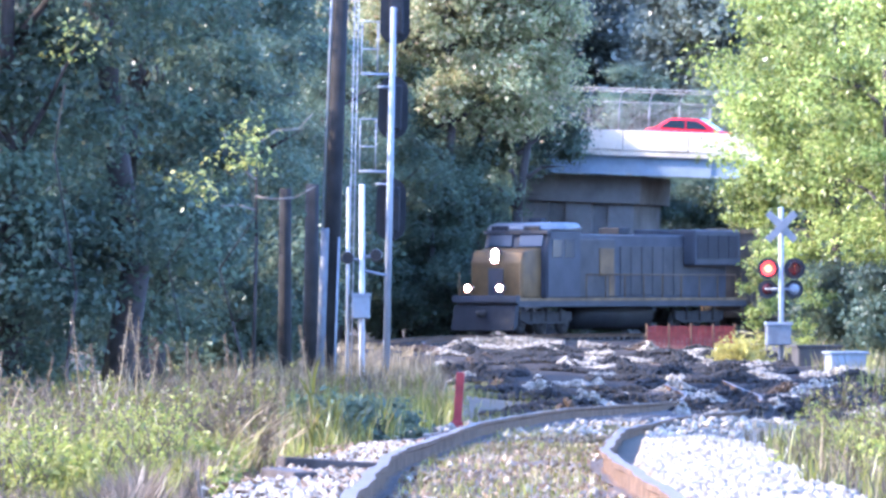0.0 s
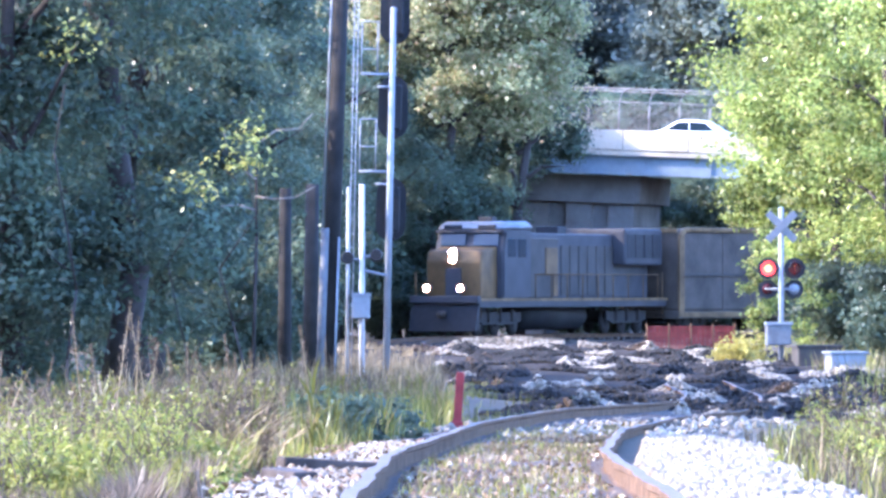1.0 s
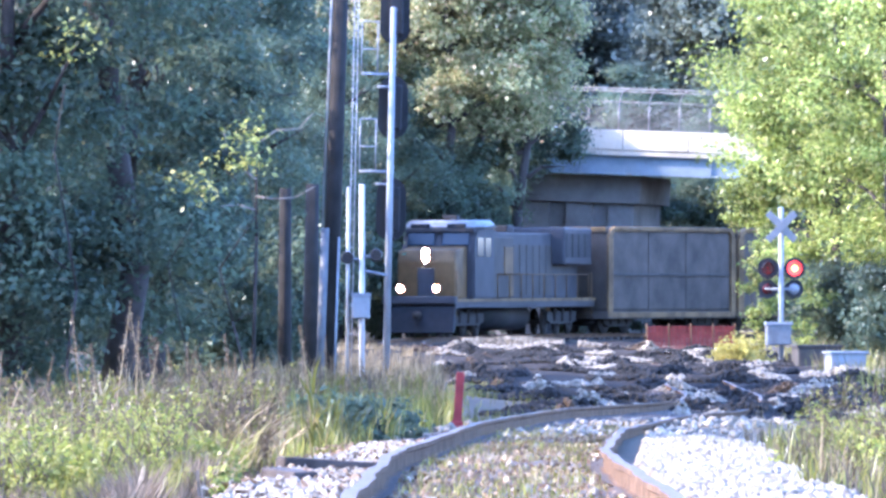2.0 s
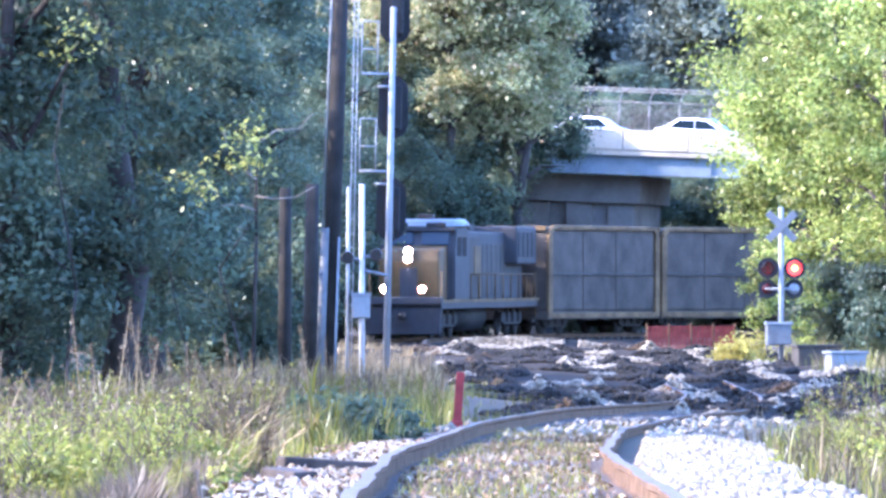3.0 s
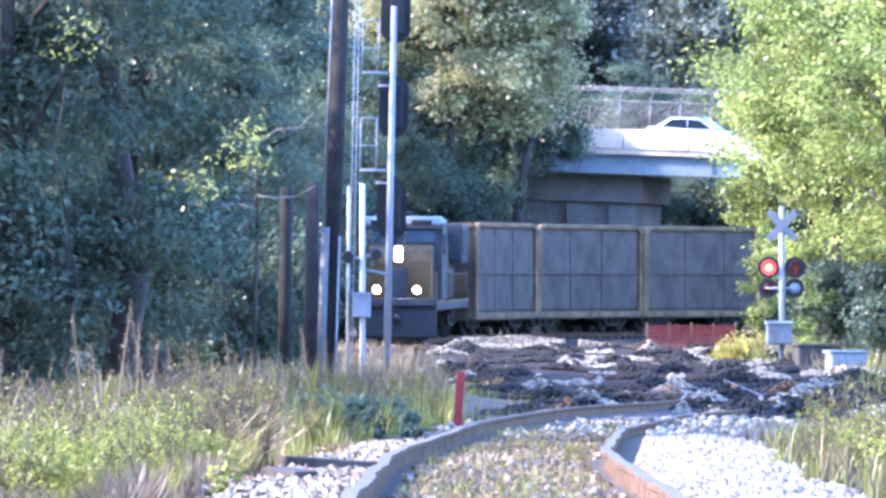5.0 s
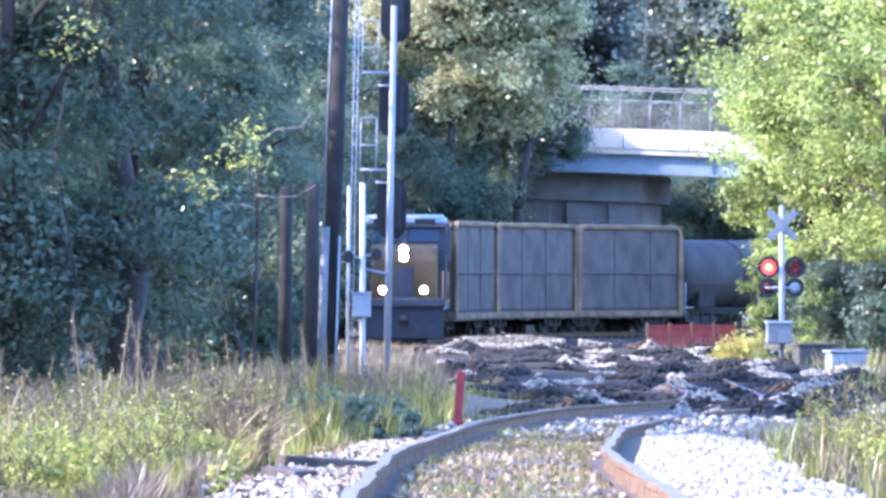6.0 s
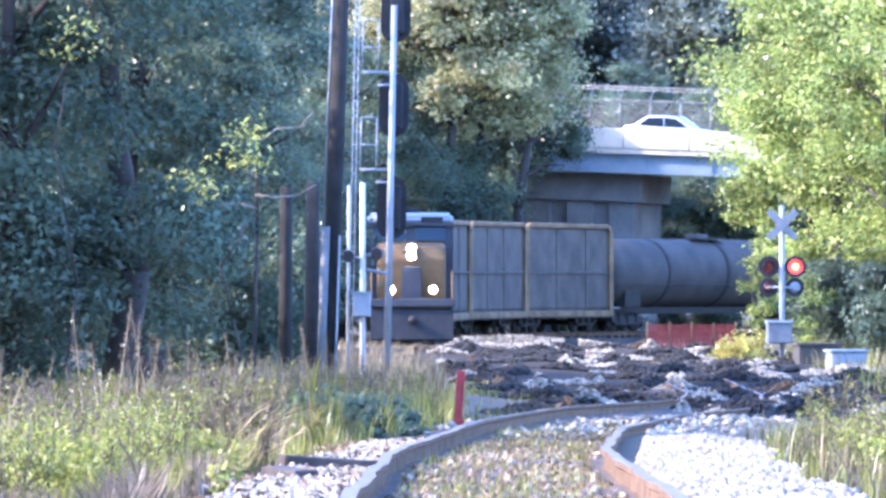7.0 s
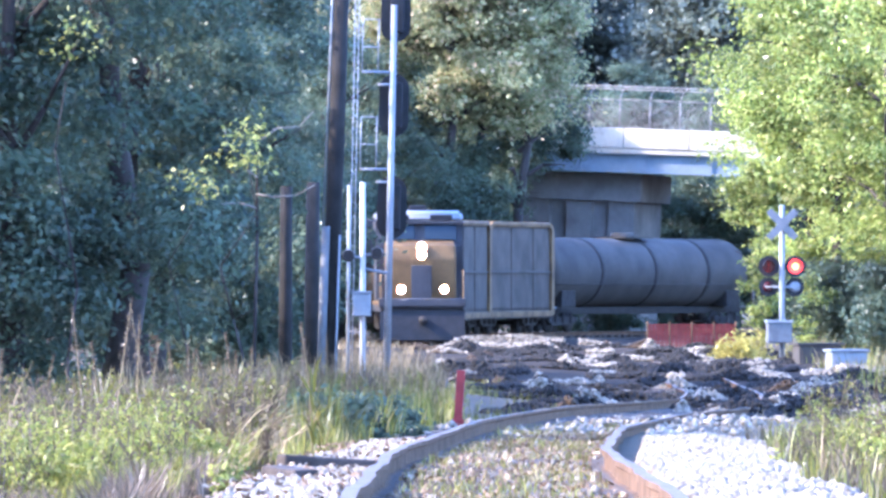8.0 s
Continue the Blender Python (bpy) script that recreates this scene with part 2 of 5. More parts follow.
# ---- railway track ----
PROFILE = ((-0.037, 0.0), (0.037, 0.0), (0.037, -0.035), (0.009, -0.05), (0.009, -0.14), (0.07, -0.155), (0.07, -0.172),
           (-0.07, -0.172), (-0.07, -0.155), (-0.009, -0.14), (-0.009, -0.05), (-0.037, -0.035))


def make_track():
    track = thing("railway_track", Matrix(), "rusty rails on dark timber ties winding over ballast", "railway track", kind="structure")
    ys = np.concatenate([np.arange(-10, 130, 1.0), np.arange(130, 345, 2.0)])
    for side in (-1, 1):
        x, z = line_x(ys), rail_z(ys)
        slope = np.gradient(x, ys)
        nrm = np.stack([1 / np.sqrt(1 + slope ** 2), -slope / np.sqrt(1 + slope ** 2)], -1)
        verts, faces, n = [], [], len(PROFILE)
        wig = 0.012 * np.sin(ys * 0.9 + side) + 0.008 * np.sin(ys * 2.3)
        for k in range(len(ys)):
            off = side * 0.755 + wig[k]
            for px, pz in PROFILE:
                verts.append((x[k] + nrm[k, 0] * (off + px), ys[k] + nrm[k, 1] * (off + px), z[k] + pz - side * 0.5 * cant(ys[k])))
        for k in range(len(ys) - 1):
            for i in range(n):
                j = (i + 1) % n
                faces.append((k * n + i, k * n + j, (k + 1) * n + j, (k + 1) * n + i))
        ob = link("rail", verts, faces, [RUST, SHINE], track)
        idx = [1 if (f % n) == 0 else 0 for f in range(len(faces))]
        ob.data.polygons.foreach_set("material_index", idx)
    return track


TRACK = make_track()


# ---- the level crossing: worn asphalt, humped and broken ----
def road_z(gx, gy):
    """The surface of the crossing: flush with the rails, humped and sinking at its rim."""
    gx, gy = np.asarray(gx, float), np.asarray(gy, float)
    off = gx - line_x(gy)
    ground = ground_z(gx, gy)
    keep = np.clip((gy - 108) / 90, 0.25, 1.0)
    humps = 0.07 * np.sin(gy * 0.42 + gx * 0.25) + 0.05 * np.sin(gy * 0.9 - gx * 0.5 + 2) + 0.03 * np.sin(gx * 1.7 + gy * 0.3)
    flush = np.clip((gy - 165) / 10, 0, 1) * np.clip((6.5 - np.abs(off)) / 1.5, 0, 1) * np.clip((258 - gy) / 6, 0, 1)
    reach = 1.6 + (4.2 + 3.0 * np.clip((gy - 215) / 20, 0, 1)) * keep - 1.2 * np.sin(gy * 0.23)
    z = ground + 0.03 + flush * np.maximum(rail_z(gy) - 0.015 - ground - 0.03, 0)
    z = z + humps * np.clip(np.abs(off) / 2.0 - 0.4, 0, 1) - 0.45 * np.clip((np.abs(off) - reach) / 2.0, 0, 1)
    z = z - 0.12 * (1 - flush) * np.clip((1.9 - np.abs(off)) / 0.4, 0, 1)
    rim = np.minimum(np.minimum(gx + 6, 14 - gx), np.minimum(gy - 108, 302 - gy) / 3)
    return z - 0.7 * np.clip(1 - rim / 2.0, 0, 1)


def top_z(x, y):
    """The higher of the ground and the crossing."""
    inside = (np.asarray(x) > -6) & (np.asarray(x) < 14) & (np.asarray(y) > 108) & (np.asarray(y) < 302)
    return np.where(inside, np.maximum(ground_z(x, y), road_z(x, y)), ground_z(x, y))


def make_road():
    xs, ys = np.arange(-6, 14.01, 0.5), np.arange(108, 302.01, 1.0)
    gx, gy = np.meshgrid(xs, ys)
    nx, ny = len(xs), len(ys)
    verts = np.stack([gx, gy, road_z(gx, gy)], -1).reshape(-1, 3).tolist()
    faces = [(j * nx + i, j * nx + i + 1, (j + 1) * nx + i + 1, (j + 1) * nx + i) for j in range(ny - 1) for i in range(nx - 1)]
    ob = link("road", verts, faces, ASPHALT, smooth=True)
    tagged(ob, "dark humped asphalt and cinders at the level crossing", "road", kind="structure")


make_road()


# ---- leaves, grass and stones in bulk ----
def leaf_cloud(centres, size, rng, out=None):
    """Diamond leaves at the centres, facing mostly up and outwards: vertices and faces."""
    n = len(centres)
    up = rng.normal(size=(n, 3)) * 0.55 + np.array([0, 0, 0.55])
    if out is not None:
        up = up + out * 0.6
    up /= np.linalg.norm(up, axis=1)[:, None]
    a = np.cross(up, rng.normal(size=(n, 3)))
    a /= np.linalg.norm(a, axis=1)[:, None]
    b = np.cross(up, a)
    s = (size * rng.uniform(0.6, 1.4, n))[:, None]
    v = np.stack([centres - a * s, centres + b * s * 0.5 + up * s * 0.14, centres + a * s, centres - b * s * 0.5 + up * s * 0.14], 1).reshape(-1, 3)
    f = np.arange(4 * n).reshape(n, 4)
    return v, f


def bulk(name, v, f, mat, parent=None, label=""):
    """A mesh from arrays of vertices and equal-sided faces."""
    me = bpy.data.meshes.new(name)
    k = f.shape[1]
    me.vertices.add(len(v))
    me.vertices.foreach_set("co", v.astype(np.float32).ravel())
    me.loops.add(f.size)
    me.loops.foreach_set("vertex_index", f.astype(np.int32).ravel())
    me.polygons.add(len(f))
    me.polygons.foreach_set("loop_start", np.arange(0, f.size, k, dtype=np.int32))
    me.update(calc_edges=True)
    me.materials.append(mat)
    ob = new(name, me)
    if parent:
        ob.parent = parent
    return tagged(ob, label)


def crown_points(rng, radius, low, high, clumps, per, spread):
    """Leaves in uneven boughs through an egg-shaped crown: places and outward ways."""
    pts = []
    while len(pts) < clumps:
        p = rng.uniform(-1, 1, 3)
        r = np.linalg.norm(p)
        if r < 1 and r > 0.3 + 0.4 * rng.random():
            q = np.array([p[0] * radius, p[1] * radius, (low + high) / 2 + p[2] * (high - low) / 2])
            q = q * np.array([1, 1, 0]) * (0.75 + 0.9 * noise.noise(Vector(q) * 0.33 + Vector((radius, high, 3)))) + q * np.array([0, 0, 1])
            if noise.noise(Vector(q) * 0.4) > -0.2:
                pts.append(q)
    pts = np.array(pts)
    size = rng.uniform(0.55, 1.35, clumps)
    which = np.repeat(np.arange(clumps), per)
    way = rng.normal(size=(len(which), 3))
    way /= np.linalg.norm(way, axis=1)[:, None]
    far = np.abs(rng.normal(0.75, 0.35, len(which)))[:, None] * (size[which] * spread)[:, None]
    drop = np.array([1.0, 1.0, 0.55])
    return pts[which] + way * far * drop, way


def make_tree(seed, height, radius, low, mat, clumps, per, size, spread, label, name="tree", slim=False):
    rng = np.random.default_rng(seed)
    tree = thing(name, Matrix(), label, "tree")
    bm = bmesh.new()
    top = height * 0.8
    p = Vector((0, 0, -0.3))
    r = height * 0.016 + 0.05 if height > 6.5 and not slim else height * 0.0045
    for k in range(5):
        q = Vector((rng.normal() * 0.2, rng.normal() * 0.2, top * (k + 1) / 5))
        rod(bm, p, q, r, r * 0.8, 8)
        p, r = q, r * 0.8
    for k in range(9 if height > 6.5 else 3):
        z = top * rng.uniform(0.35, 0.95)
        ang = rng.uniform(0, 6.28)
        reach = radius * rng.uniform(0.5, 0.85)
        mid = Vector((math.cos(ang) * reach * 0.5, math.sin(ang) * reach * 0.5, z + reach * 0.35))
        end = Vector((math.cos(ang) * reach, math.sin(ang) * reach, z + reach * rng.uniform(0.3, 0.8)))
        rod(bm, (0, 0, z), mid, min(height * 0.006 + 0.02, r * 1.2), min(height * 0.004, r), 6)
        rod(bm, mid, end, min(height * 0.004, r), 0.006, 6)
    part("trunk", bm, BARK, tree, "", True)
    at, way = crown_points(rng, radius, low, height, clumps, per, spread)
    v, f = leaf_cloud(at, size, rng, way)
    bulk("crown", v, f, mat, tree)
    return tree


def plant(kinds, places, group):
    """Puts copies of the kinds at the places (x, y, turn)."""
    used = set()
    for k, (x, y, turn) in enumerate(places):
        src = kinds[k % len(kinds)]
        m = pose(x, y, float(ground_z(x, y)) - 0.05, 0, 0, turn)
        if src.name in used:
            ob = copy_thing(src, m)
        else:
            src.matrix_basis = m
            used.add(src.name)
            ob = src
        tagged(ob, group=group)


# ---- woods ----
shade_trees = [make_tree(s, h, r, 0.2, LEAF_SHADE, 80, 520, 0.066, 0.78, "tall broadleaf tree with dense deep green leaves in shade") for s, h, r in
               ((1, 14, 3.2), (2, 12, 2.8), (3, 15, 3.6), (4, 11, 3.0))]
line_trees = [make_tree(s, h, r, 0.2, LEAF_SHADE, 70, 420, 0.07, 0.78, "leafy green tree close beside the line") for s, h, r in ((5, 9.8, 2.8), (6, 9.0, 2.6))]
rng = np.random.default_rng(8)
# Two rows out of view, added to keep sun off the trees farther on.
spots = [(x + (k % 2), 188 + 11 * k, 50 * k) for k in range(7) for x in (-21, -26)]
spots += [(-5.4, 116, 10), (-6.6, 111, 80), (-8.6, 114, 150), (-5.6, 134, 220), (-7.4, 129, 300), (-10, 124, 20), (-12.5, 118, 120),
         (-6.0, 150, 40), (-9.5, 146, 200), (-13, 138, 260), (-17, 124, 310), (-16, 150, 30),
         # From here to (-24, 110): unseen trees, added to shade verge and woods.
         (-11.5, 72, 15), (-11.0, 78, 200), (-12, 84, 60), (-11, 95, 110), (-16, 78, 160), (-16.5, 92, 210), (-14, 104, 260),
         (-15, 109, 40), (-15.5, 115, 130), (-20, 117, 10), (-19, 107, 300), (-21, 128, 75), (-18, 99, 190), (-20, 135, 20), (-21, 143, 250), (-16, 131, 95), (-24, 110, 15), (-4.9, 157, 35), (-5.4, 171, 160), (-8.5, 160, 280)]
for y in (165, 178, *range(256, 330, 13)):
    for x in (-7.2, -12, -17.5) if y < 200 else (-12.5, -18):
        spots.append((x + rng.uniform(-1, 1), y + rng.uniform(-3, 3), rng.uniform(0, 360)))
spots += [(-4.4, 308, 60), (-7.0, 312, 130), (-4.6, 300, 15), (-2.4, 304, 75), (-5.2, 312, 140), (-1.4, 309, 200), (-1.0, 338, 30), (5, 349, 70), (9, 345, 10), (13, 350, 80), (17, 346, 150), (21, 353, 230), (26, 348, 310), (2, 344, 190),
          (15.5, 268, 20), (18, 282, 90), (16.5, 252, 160), (21, 296, 220), (24, 275, 280)]
plant(shade_trees, spots, "woods beside the line")
# The rows at x -9.8 and -5 are hidden, added to shade the locomotive.
plant(line_trees, [(-7.4 + 0.7 * (k % 2), 256 + 5 * k, 73 * k) for k in range(10)] + [(-9.8, 268 + 6 * k, 41 * k) for k in range(7)] + [(-5.3, 286, 15), (-5.0, 292, 80)], "woods beside the line")

bright_trees = [make_tree(s, h, r, 2.6, LEAF_SUNLIT, 78, 380, 0.085, 0.95, "broadleaf tree with bright yellow-green sunlit leaves") for s, h, r in
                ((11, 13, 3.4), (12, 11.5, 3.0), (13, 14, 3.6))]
plant(bright_trees, [(11.9, 222, 0), (14.3, 228, 70), (13.4, 214, 140), (16.5, 220, 200), (17, 236, 250), (19.5, 226, 300), (15.5, 205, 20),
                     (20, 210, 90), (23, 235, 160), (11.8, 236, 40), (22, 250, 10)], "sunlit trees beyond the crossing")

bough_trees = [make_tree(14, 6.4, 1.4, 4.2, LEAF_SUNLIT, 30, 190, 0.075, 0.5, "small sunlit tree with yellow-green leaves")]
plant(bough_trees, [(10.2, 233, 0)], "sunlit trees beyond the crossing")
signal_saplings = [make_tree(15, 4.3, 0.45, 0.9, LEAF_SUNLIT, 20, 100, 0.06, 0.3, "sunlit yellow-green sapling behind the crossing signal", "sapling"),
                   make_tree(16, 3.0, 0.7, 0.6, LEAF_SUNLIT, 14, 90, 0.06, 0.36, "sunlit yellow-green sapling behind the crossing signal", "sapling")]
plant(signal_saplings, [(9.05, 206, 0), (10.6, 207, 50)], "saplings behind the crossing signal")

autumn_trees = [make_tree(s, h, r, 8.6, LEAF_AUTUMN, 100, 330, 0.10, 1.05, "broadleaf tree with green leaves turning brown") for s, h, r in
                ((21, 19, 3.8), (22, 17.5, 3.3))]
plant(autumn_trees, [(0.4, 309, 0), (3.2, 310, 60), (-2.0, 310, 120), (-1.2, 314, 280), (1.6, 313, 30)], "trees before the bridge")

far_trees = [make_tree(s, h, r, 0.5, LEAF_FAR, 300, 170, 0.2, 1.6, "distant tree behind the bridge, haze put into its pale green") for s, h, r in
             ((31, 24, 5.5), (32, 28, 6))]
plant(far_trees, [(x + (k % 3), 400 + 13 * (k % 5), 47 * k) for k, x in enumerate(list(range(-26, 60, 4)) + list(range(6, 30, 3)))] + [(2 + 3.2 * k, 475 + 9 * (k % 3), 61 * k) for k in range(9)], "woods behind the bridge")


# Saplings added to stand in for sunlit patches on the woods.
saplings = [make_tree(s, h, r, low, LEAF_SUN_PATCH, n, 40, 0.05, 0.45, "slender sapling with leaves coloured pale for a sunlit patch", "sapling") for s, h, r, low, n in ((55, 4.9, 0.35, 3.8, 5), (56, 3.7, 0.3, 3.1, 3), (57, 6.4, 0.35, 5.4, 2))]
plant(saplings, [(-3.1, 108.5, 0), (-3.7, 108.2, 90), (-5.6, 107.6, 30)], "saplings before the woods")
under_trees = [make_tree(s, h, r, 0.1, LEAF_SHADE, 70, 260, 0.085, 0.9, "understorey tree in shade-dark green beside the line") for s, h, r in ((41, 8.4, 2.2), (42, 7.8, 2.0))]
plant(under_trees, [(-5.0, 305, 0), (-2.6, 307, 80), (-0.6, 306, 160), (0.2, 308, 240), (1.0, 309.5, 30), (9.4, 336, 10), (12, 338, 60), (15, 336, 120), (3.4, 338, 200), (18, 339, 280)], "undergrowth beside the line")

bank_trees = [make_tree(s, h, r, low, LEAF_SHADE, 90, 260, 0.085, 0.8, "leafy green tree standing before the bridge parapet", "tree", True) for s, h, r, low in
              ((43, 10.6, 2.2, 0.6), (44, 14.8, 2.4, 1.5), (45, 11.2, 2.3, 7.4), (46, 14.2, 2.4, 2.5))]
# The tall ones near y 324 are added to cast shade on the parapet.
plant(bank_trees, [(1.9, 320, 0), (-0.8, 324.2, 120), (3.0, 320.6, 0), (0.8, 324.0, 60), (-3.6, 320, 200), (-3.2, 324.6, 20), (3.4, 321.5, 190), (-5.6, 325, 200)], "undergrowth beside the line")


low_trees = [make_tree(s, h, r, 0.0, LEAF_SHADE, 40, 240, 0.07, 0.6, "low shrub in shade-dark green beyond the crossing", "shrub") for s, h, r in ((51, 3.4, 1.7), (52, 2.9, 1.5))]
plant(low_trees, [(11.6, 211, 0), (13.6, 209, 80), (12.6, 206, 150), (15.2, 207, 230), (10.9, 214, 300)], "shrubs beyond the crossing")
# Dark shrubs added to cover pale sunlit ground beside the woods.
verge_shrubs = [make_tree(s, h, r, 0.0, LEAF_SHADE, 40, 240, 0.07, 0.6, "low shrub in shade-dark green, added to cover a bright spot", "shrub") for s, h, r in ((53, 3.6, 1.7), (54, 3.0, 1.5))]
plant(verge_shrubs, [(-5.6, 160, 20), (-4.4, 164, 110), (-3.9, 170, 190), (-5.2, 176, 250), (-3.7, 181, 310), (-6.4, 168, 60), (-7.2, 182, 140), (-4.9, 157, 200)], "shrubs at the edge of the woods")
# Copies added to darken the bright pier foot, in place of shadow.
plant([copy_thing(o, o.matrix_basis) for o in verge_shrubs], [(5.6, 320.5, 0), (8.0, 321.5, 90), (10.2, 323.0, 180), (12.0, 325.5, 250), (6.9, 322.0, 300)], "shrubs at the foot of the bridge pier")


def make_snag():
    """A dead tree at the edge of the woods, with bare limbs painted pale for sunlight."""
    t = thing("dead_tree", pose(-3.35, 127, float(ground_z(-3.35, 127)) - 0.05), "dead tree with bare limbs coloured pale for sunlight before dark woods", "tree")
    part("trunk", rod(rod(bmesh.new(), (0, 0, -0.2), (0.08, 0, 3.0), 0.035, 0.028, 8), (0.08, 0, 3.0), (0.07, 0, 4.75), 0.028, 0.018, 8), BARK, t, "", True)
    for z, ways in ((4.6, ((0.35, 0.25), (0.75, 0.28), (1.0, 0.55))), (3.7, ((0.3, -0.05), (0.7, -0.02), (1.05, 0.18))), (3.45, ((-0.3, 0.1), (-0.75, 0.06), (-1.1, 0.2))), (4.0, ((-0.25, 0.2), (-0.5, 0.5), (-0.55, 0.8)))):
        bm, p, r = bmesh.new(), Vector((0.07, -0.03, z)), 0.022
        for dx, dz in ways:
            q = Vector((0.07 + dx, -0.1 - 0.1 * abs(dx), z + dz))
            rod(bm, p, q, r, r * 0.75, 6)
            p, r = q, r * 0.75
        part("limb", bm, SUNLIT_LIMB, t, "bare limb coloured pale for sunlight", True)


make_snag()


# ---- bridge ----
def make_bridge():
    m = pose(6.0, 330, 0.0, 0, 2.3, -14)
    b = thing("road_bridge", m, "steel girder road bridge with concrete parapet", "bridge")
    boxed("girder", (-72, 84, -4.6, -4.25, 7.58, 8.3), GIRDER, b, "pale blue-grey plate girder")
    boxed("flange", (-72, 84, -4.78, -4.05, 7.5, 7.58), GIRDER, b, "", 0.01)
    boxed("flange", (-72, 84, -4.72, -4.1, 8.3, 8.36), GIRDER, b, "", 0.01)
    for k in range(52):
        boxed("stiffener", (-71 + 3 * k, -70.97 + 3 * k, -4.7, -4.61, 7.59, 8.29), GIRDER, b, "", 0.0)
    boxed("girder", (-72, 84, 4.25, 4.6, 7.58, 8.3), GIRDER, b)
    boxed("deck", (-72, 84, -4.85, 4.85, 8.365, 8.6), CONCRETE, b, "concrete deck slab")
    for k in range(52):
        boxed("parapet", (-72 + 3 * k, -69.03 + 3 * k, -4.9, -4.62, 8.605, 9.5), CONCRETE, b, "weathered concrete parapet", 0.03)
    boxed("parapet", (-72, 84, 4.62, 4.9, 8.605, 9.5), CONCRETE, b, "weathered concrete parapet", 0.03)
    boxed("carriageway", (-72, 84, -4.5, 4.5, 8.605, 8.7), ASPHALT, b, "dark asphalt", 0.0)
    # fence with curved tops on the far parapet
    for k in range(38):
        x = -18 + 1.43 * k
        bm = bmesh.new()
        path = [(x, 4.75, 9.48), (x, 4.75, 10.9), (x + 0.06, 4.7, 11.2), (x + 0.22, 4.55, 11.42), (x + 0.5, 4.3, 11.55)]
        for p, q in zip(path, path[1:]):
            rod(bm, p, q, 0.036, None, 8)
        part("fence_post", bm, FENCE, b, "", True)
    for x, y, z in ((0, 4.75, 10.95), (0.5, 4.3, 11.55), (0.22, 4.55, 11.42)):
        rodded("fence_rail", (-18, y, z), (36, y, z), 0.026, FENCE, b, "thin steel rail", 8)
    for k in range(14):
        rodded("fence_wire", (-18, 4.75, 9.56 + 0.1 * k), (36, 4.75, 9.56 + 0.1 * k), 0.011, FENCE, b, "", 5)
    # piers
    for x in (-38.0, -19.0, 0.6, 27.0, 46.0, 65.0):
        for k in range(3):
            c = x - 1.95 + 1.95 * k
            boxed("pier_column", (c - 0.6, c + 0.6, -2.9, 2.9, -0.5, 6.2), SHADED_PIER, b, "grey concrete pier column", 0.06)
        boxed("pier_wall", (x - 2.5, x + 2.5, -2.6, 2.6, -0.5, 6.195), SHADED_PIER, b, "", 0.02)
        boxed("pier_cap", (x - 2.9, x + 2.9, -3.2, 3.2, 6.2, 7.46), SHADED_PIER, b, "concrete pier cap in shade-dark grey", 0.06)
    return b


BRIDGE = make_bridge()


# ---- rolling stock (forward is +x, the front coupler at x = 0, the rail head at z = 0) ----
def wheelset(parent, x, r):
    w = new("wheelset")
    w.parent = parent
    w.matrix_basis = pose(x, 0, r)
    for s in (-1, 1):
        bm = rod(bmesh.new(), (0, s * 0.68, 0), (0, s * 0.80, 0), r, r * 0.97, 20)
        rod(bm, (0, s * 0.80, 0), (0, s * 0.86, 0), r * 0.35, r * 0.3, 12)
        for k in range(5):
            a = k * 1.2566
            rod(bm, (r * 0.62 * math.cos(a), s * 0.79, r * 0.62 * math.sin(a)), (r * 0.62 * math.cos(a), s * 0.815, r * 0.62 * math.sin(a)), r * 0.12, None, 6)
        part("wheel", bm, RUNNING, w, "", True)
    rodded("axle", (0, -0.7, 0), (0, 0.7, 0), 0.09, RUNNING, w)
    return w


def bogie_frame(parent, xc, half, z0, z1):
    for s in (-1, 1):
        outline = [(xc - half, z0 + 0.15), (xc - half * 0.7, z0), (xc + half * 0.7, z0), (xc + half, z0 + 0.15), (xc + half, z1), (xc - half, z1)]
        bm = prism(bmesh.new(), outline, s * 0.92 - 0.08, s * 0.92 + 0.08)
        for k in (-0.55, 0.0, 0.55):
            rod(bm, (xc + k * half, s * 1.0, z0 + 0.1), (xc + k * half, s * 1.0, z1 + 0.15), 0.09, None, 8)
        part("bogie_side_frame", bm, RUNNING, parent, "grimy steel side frame")


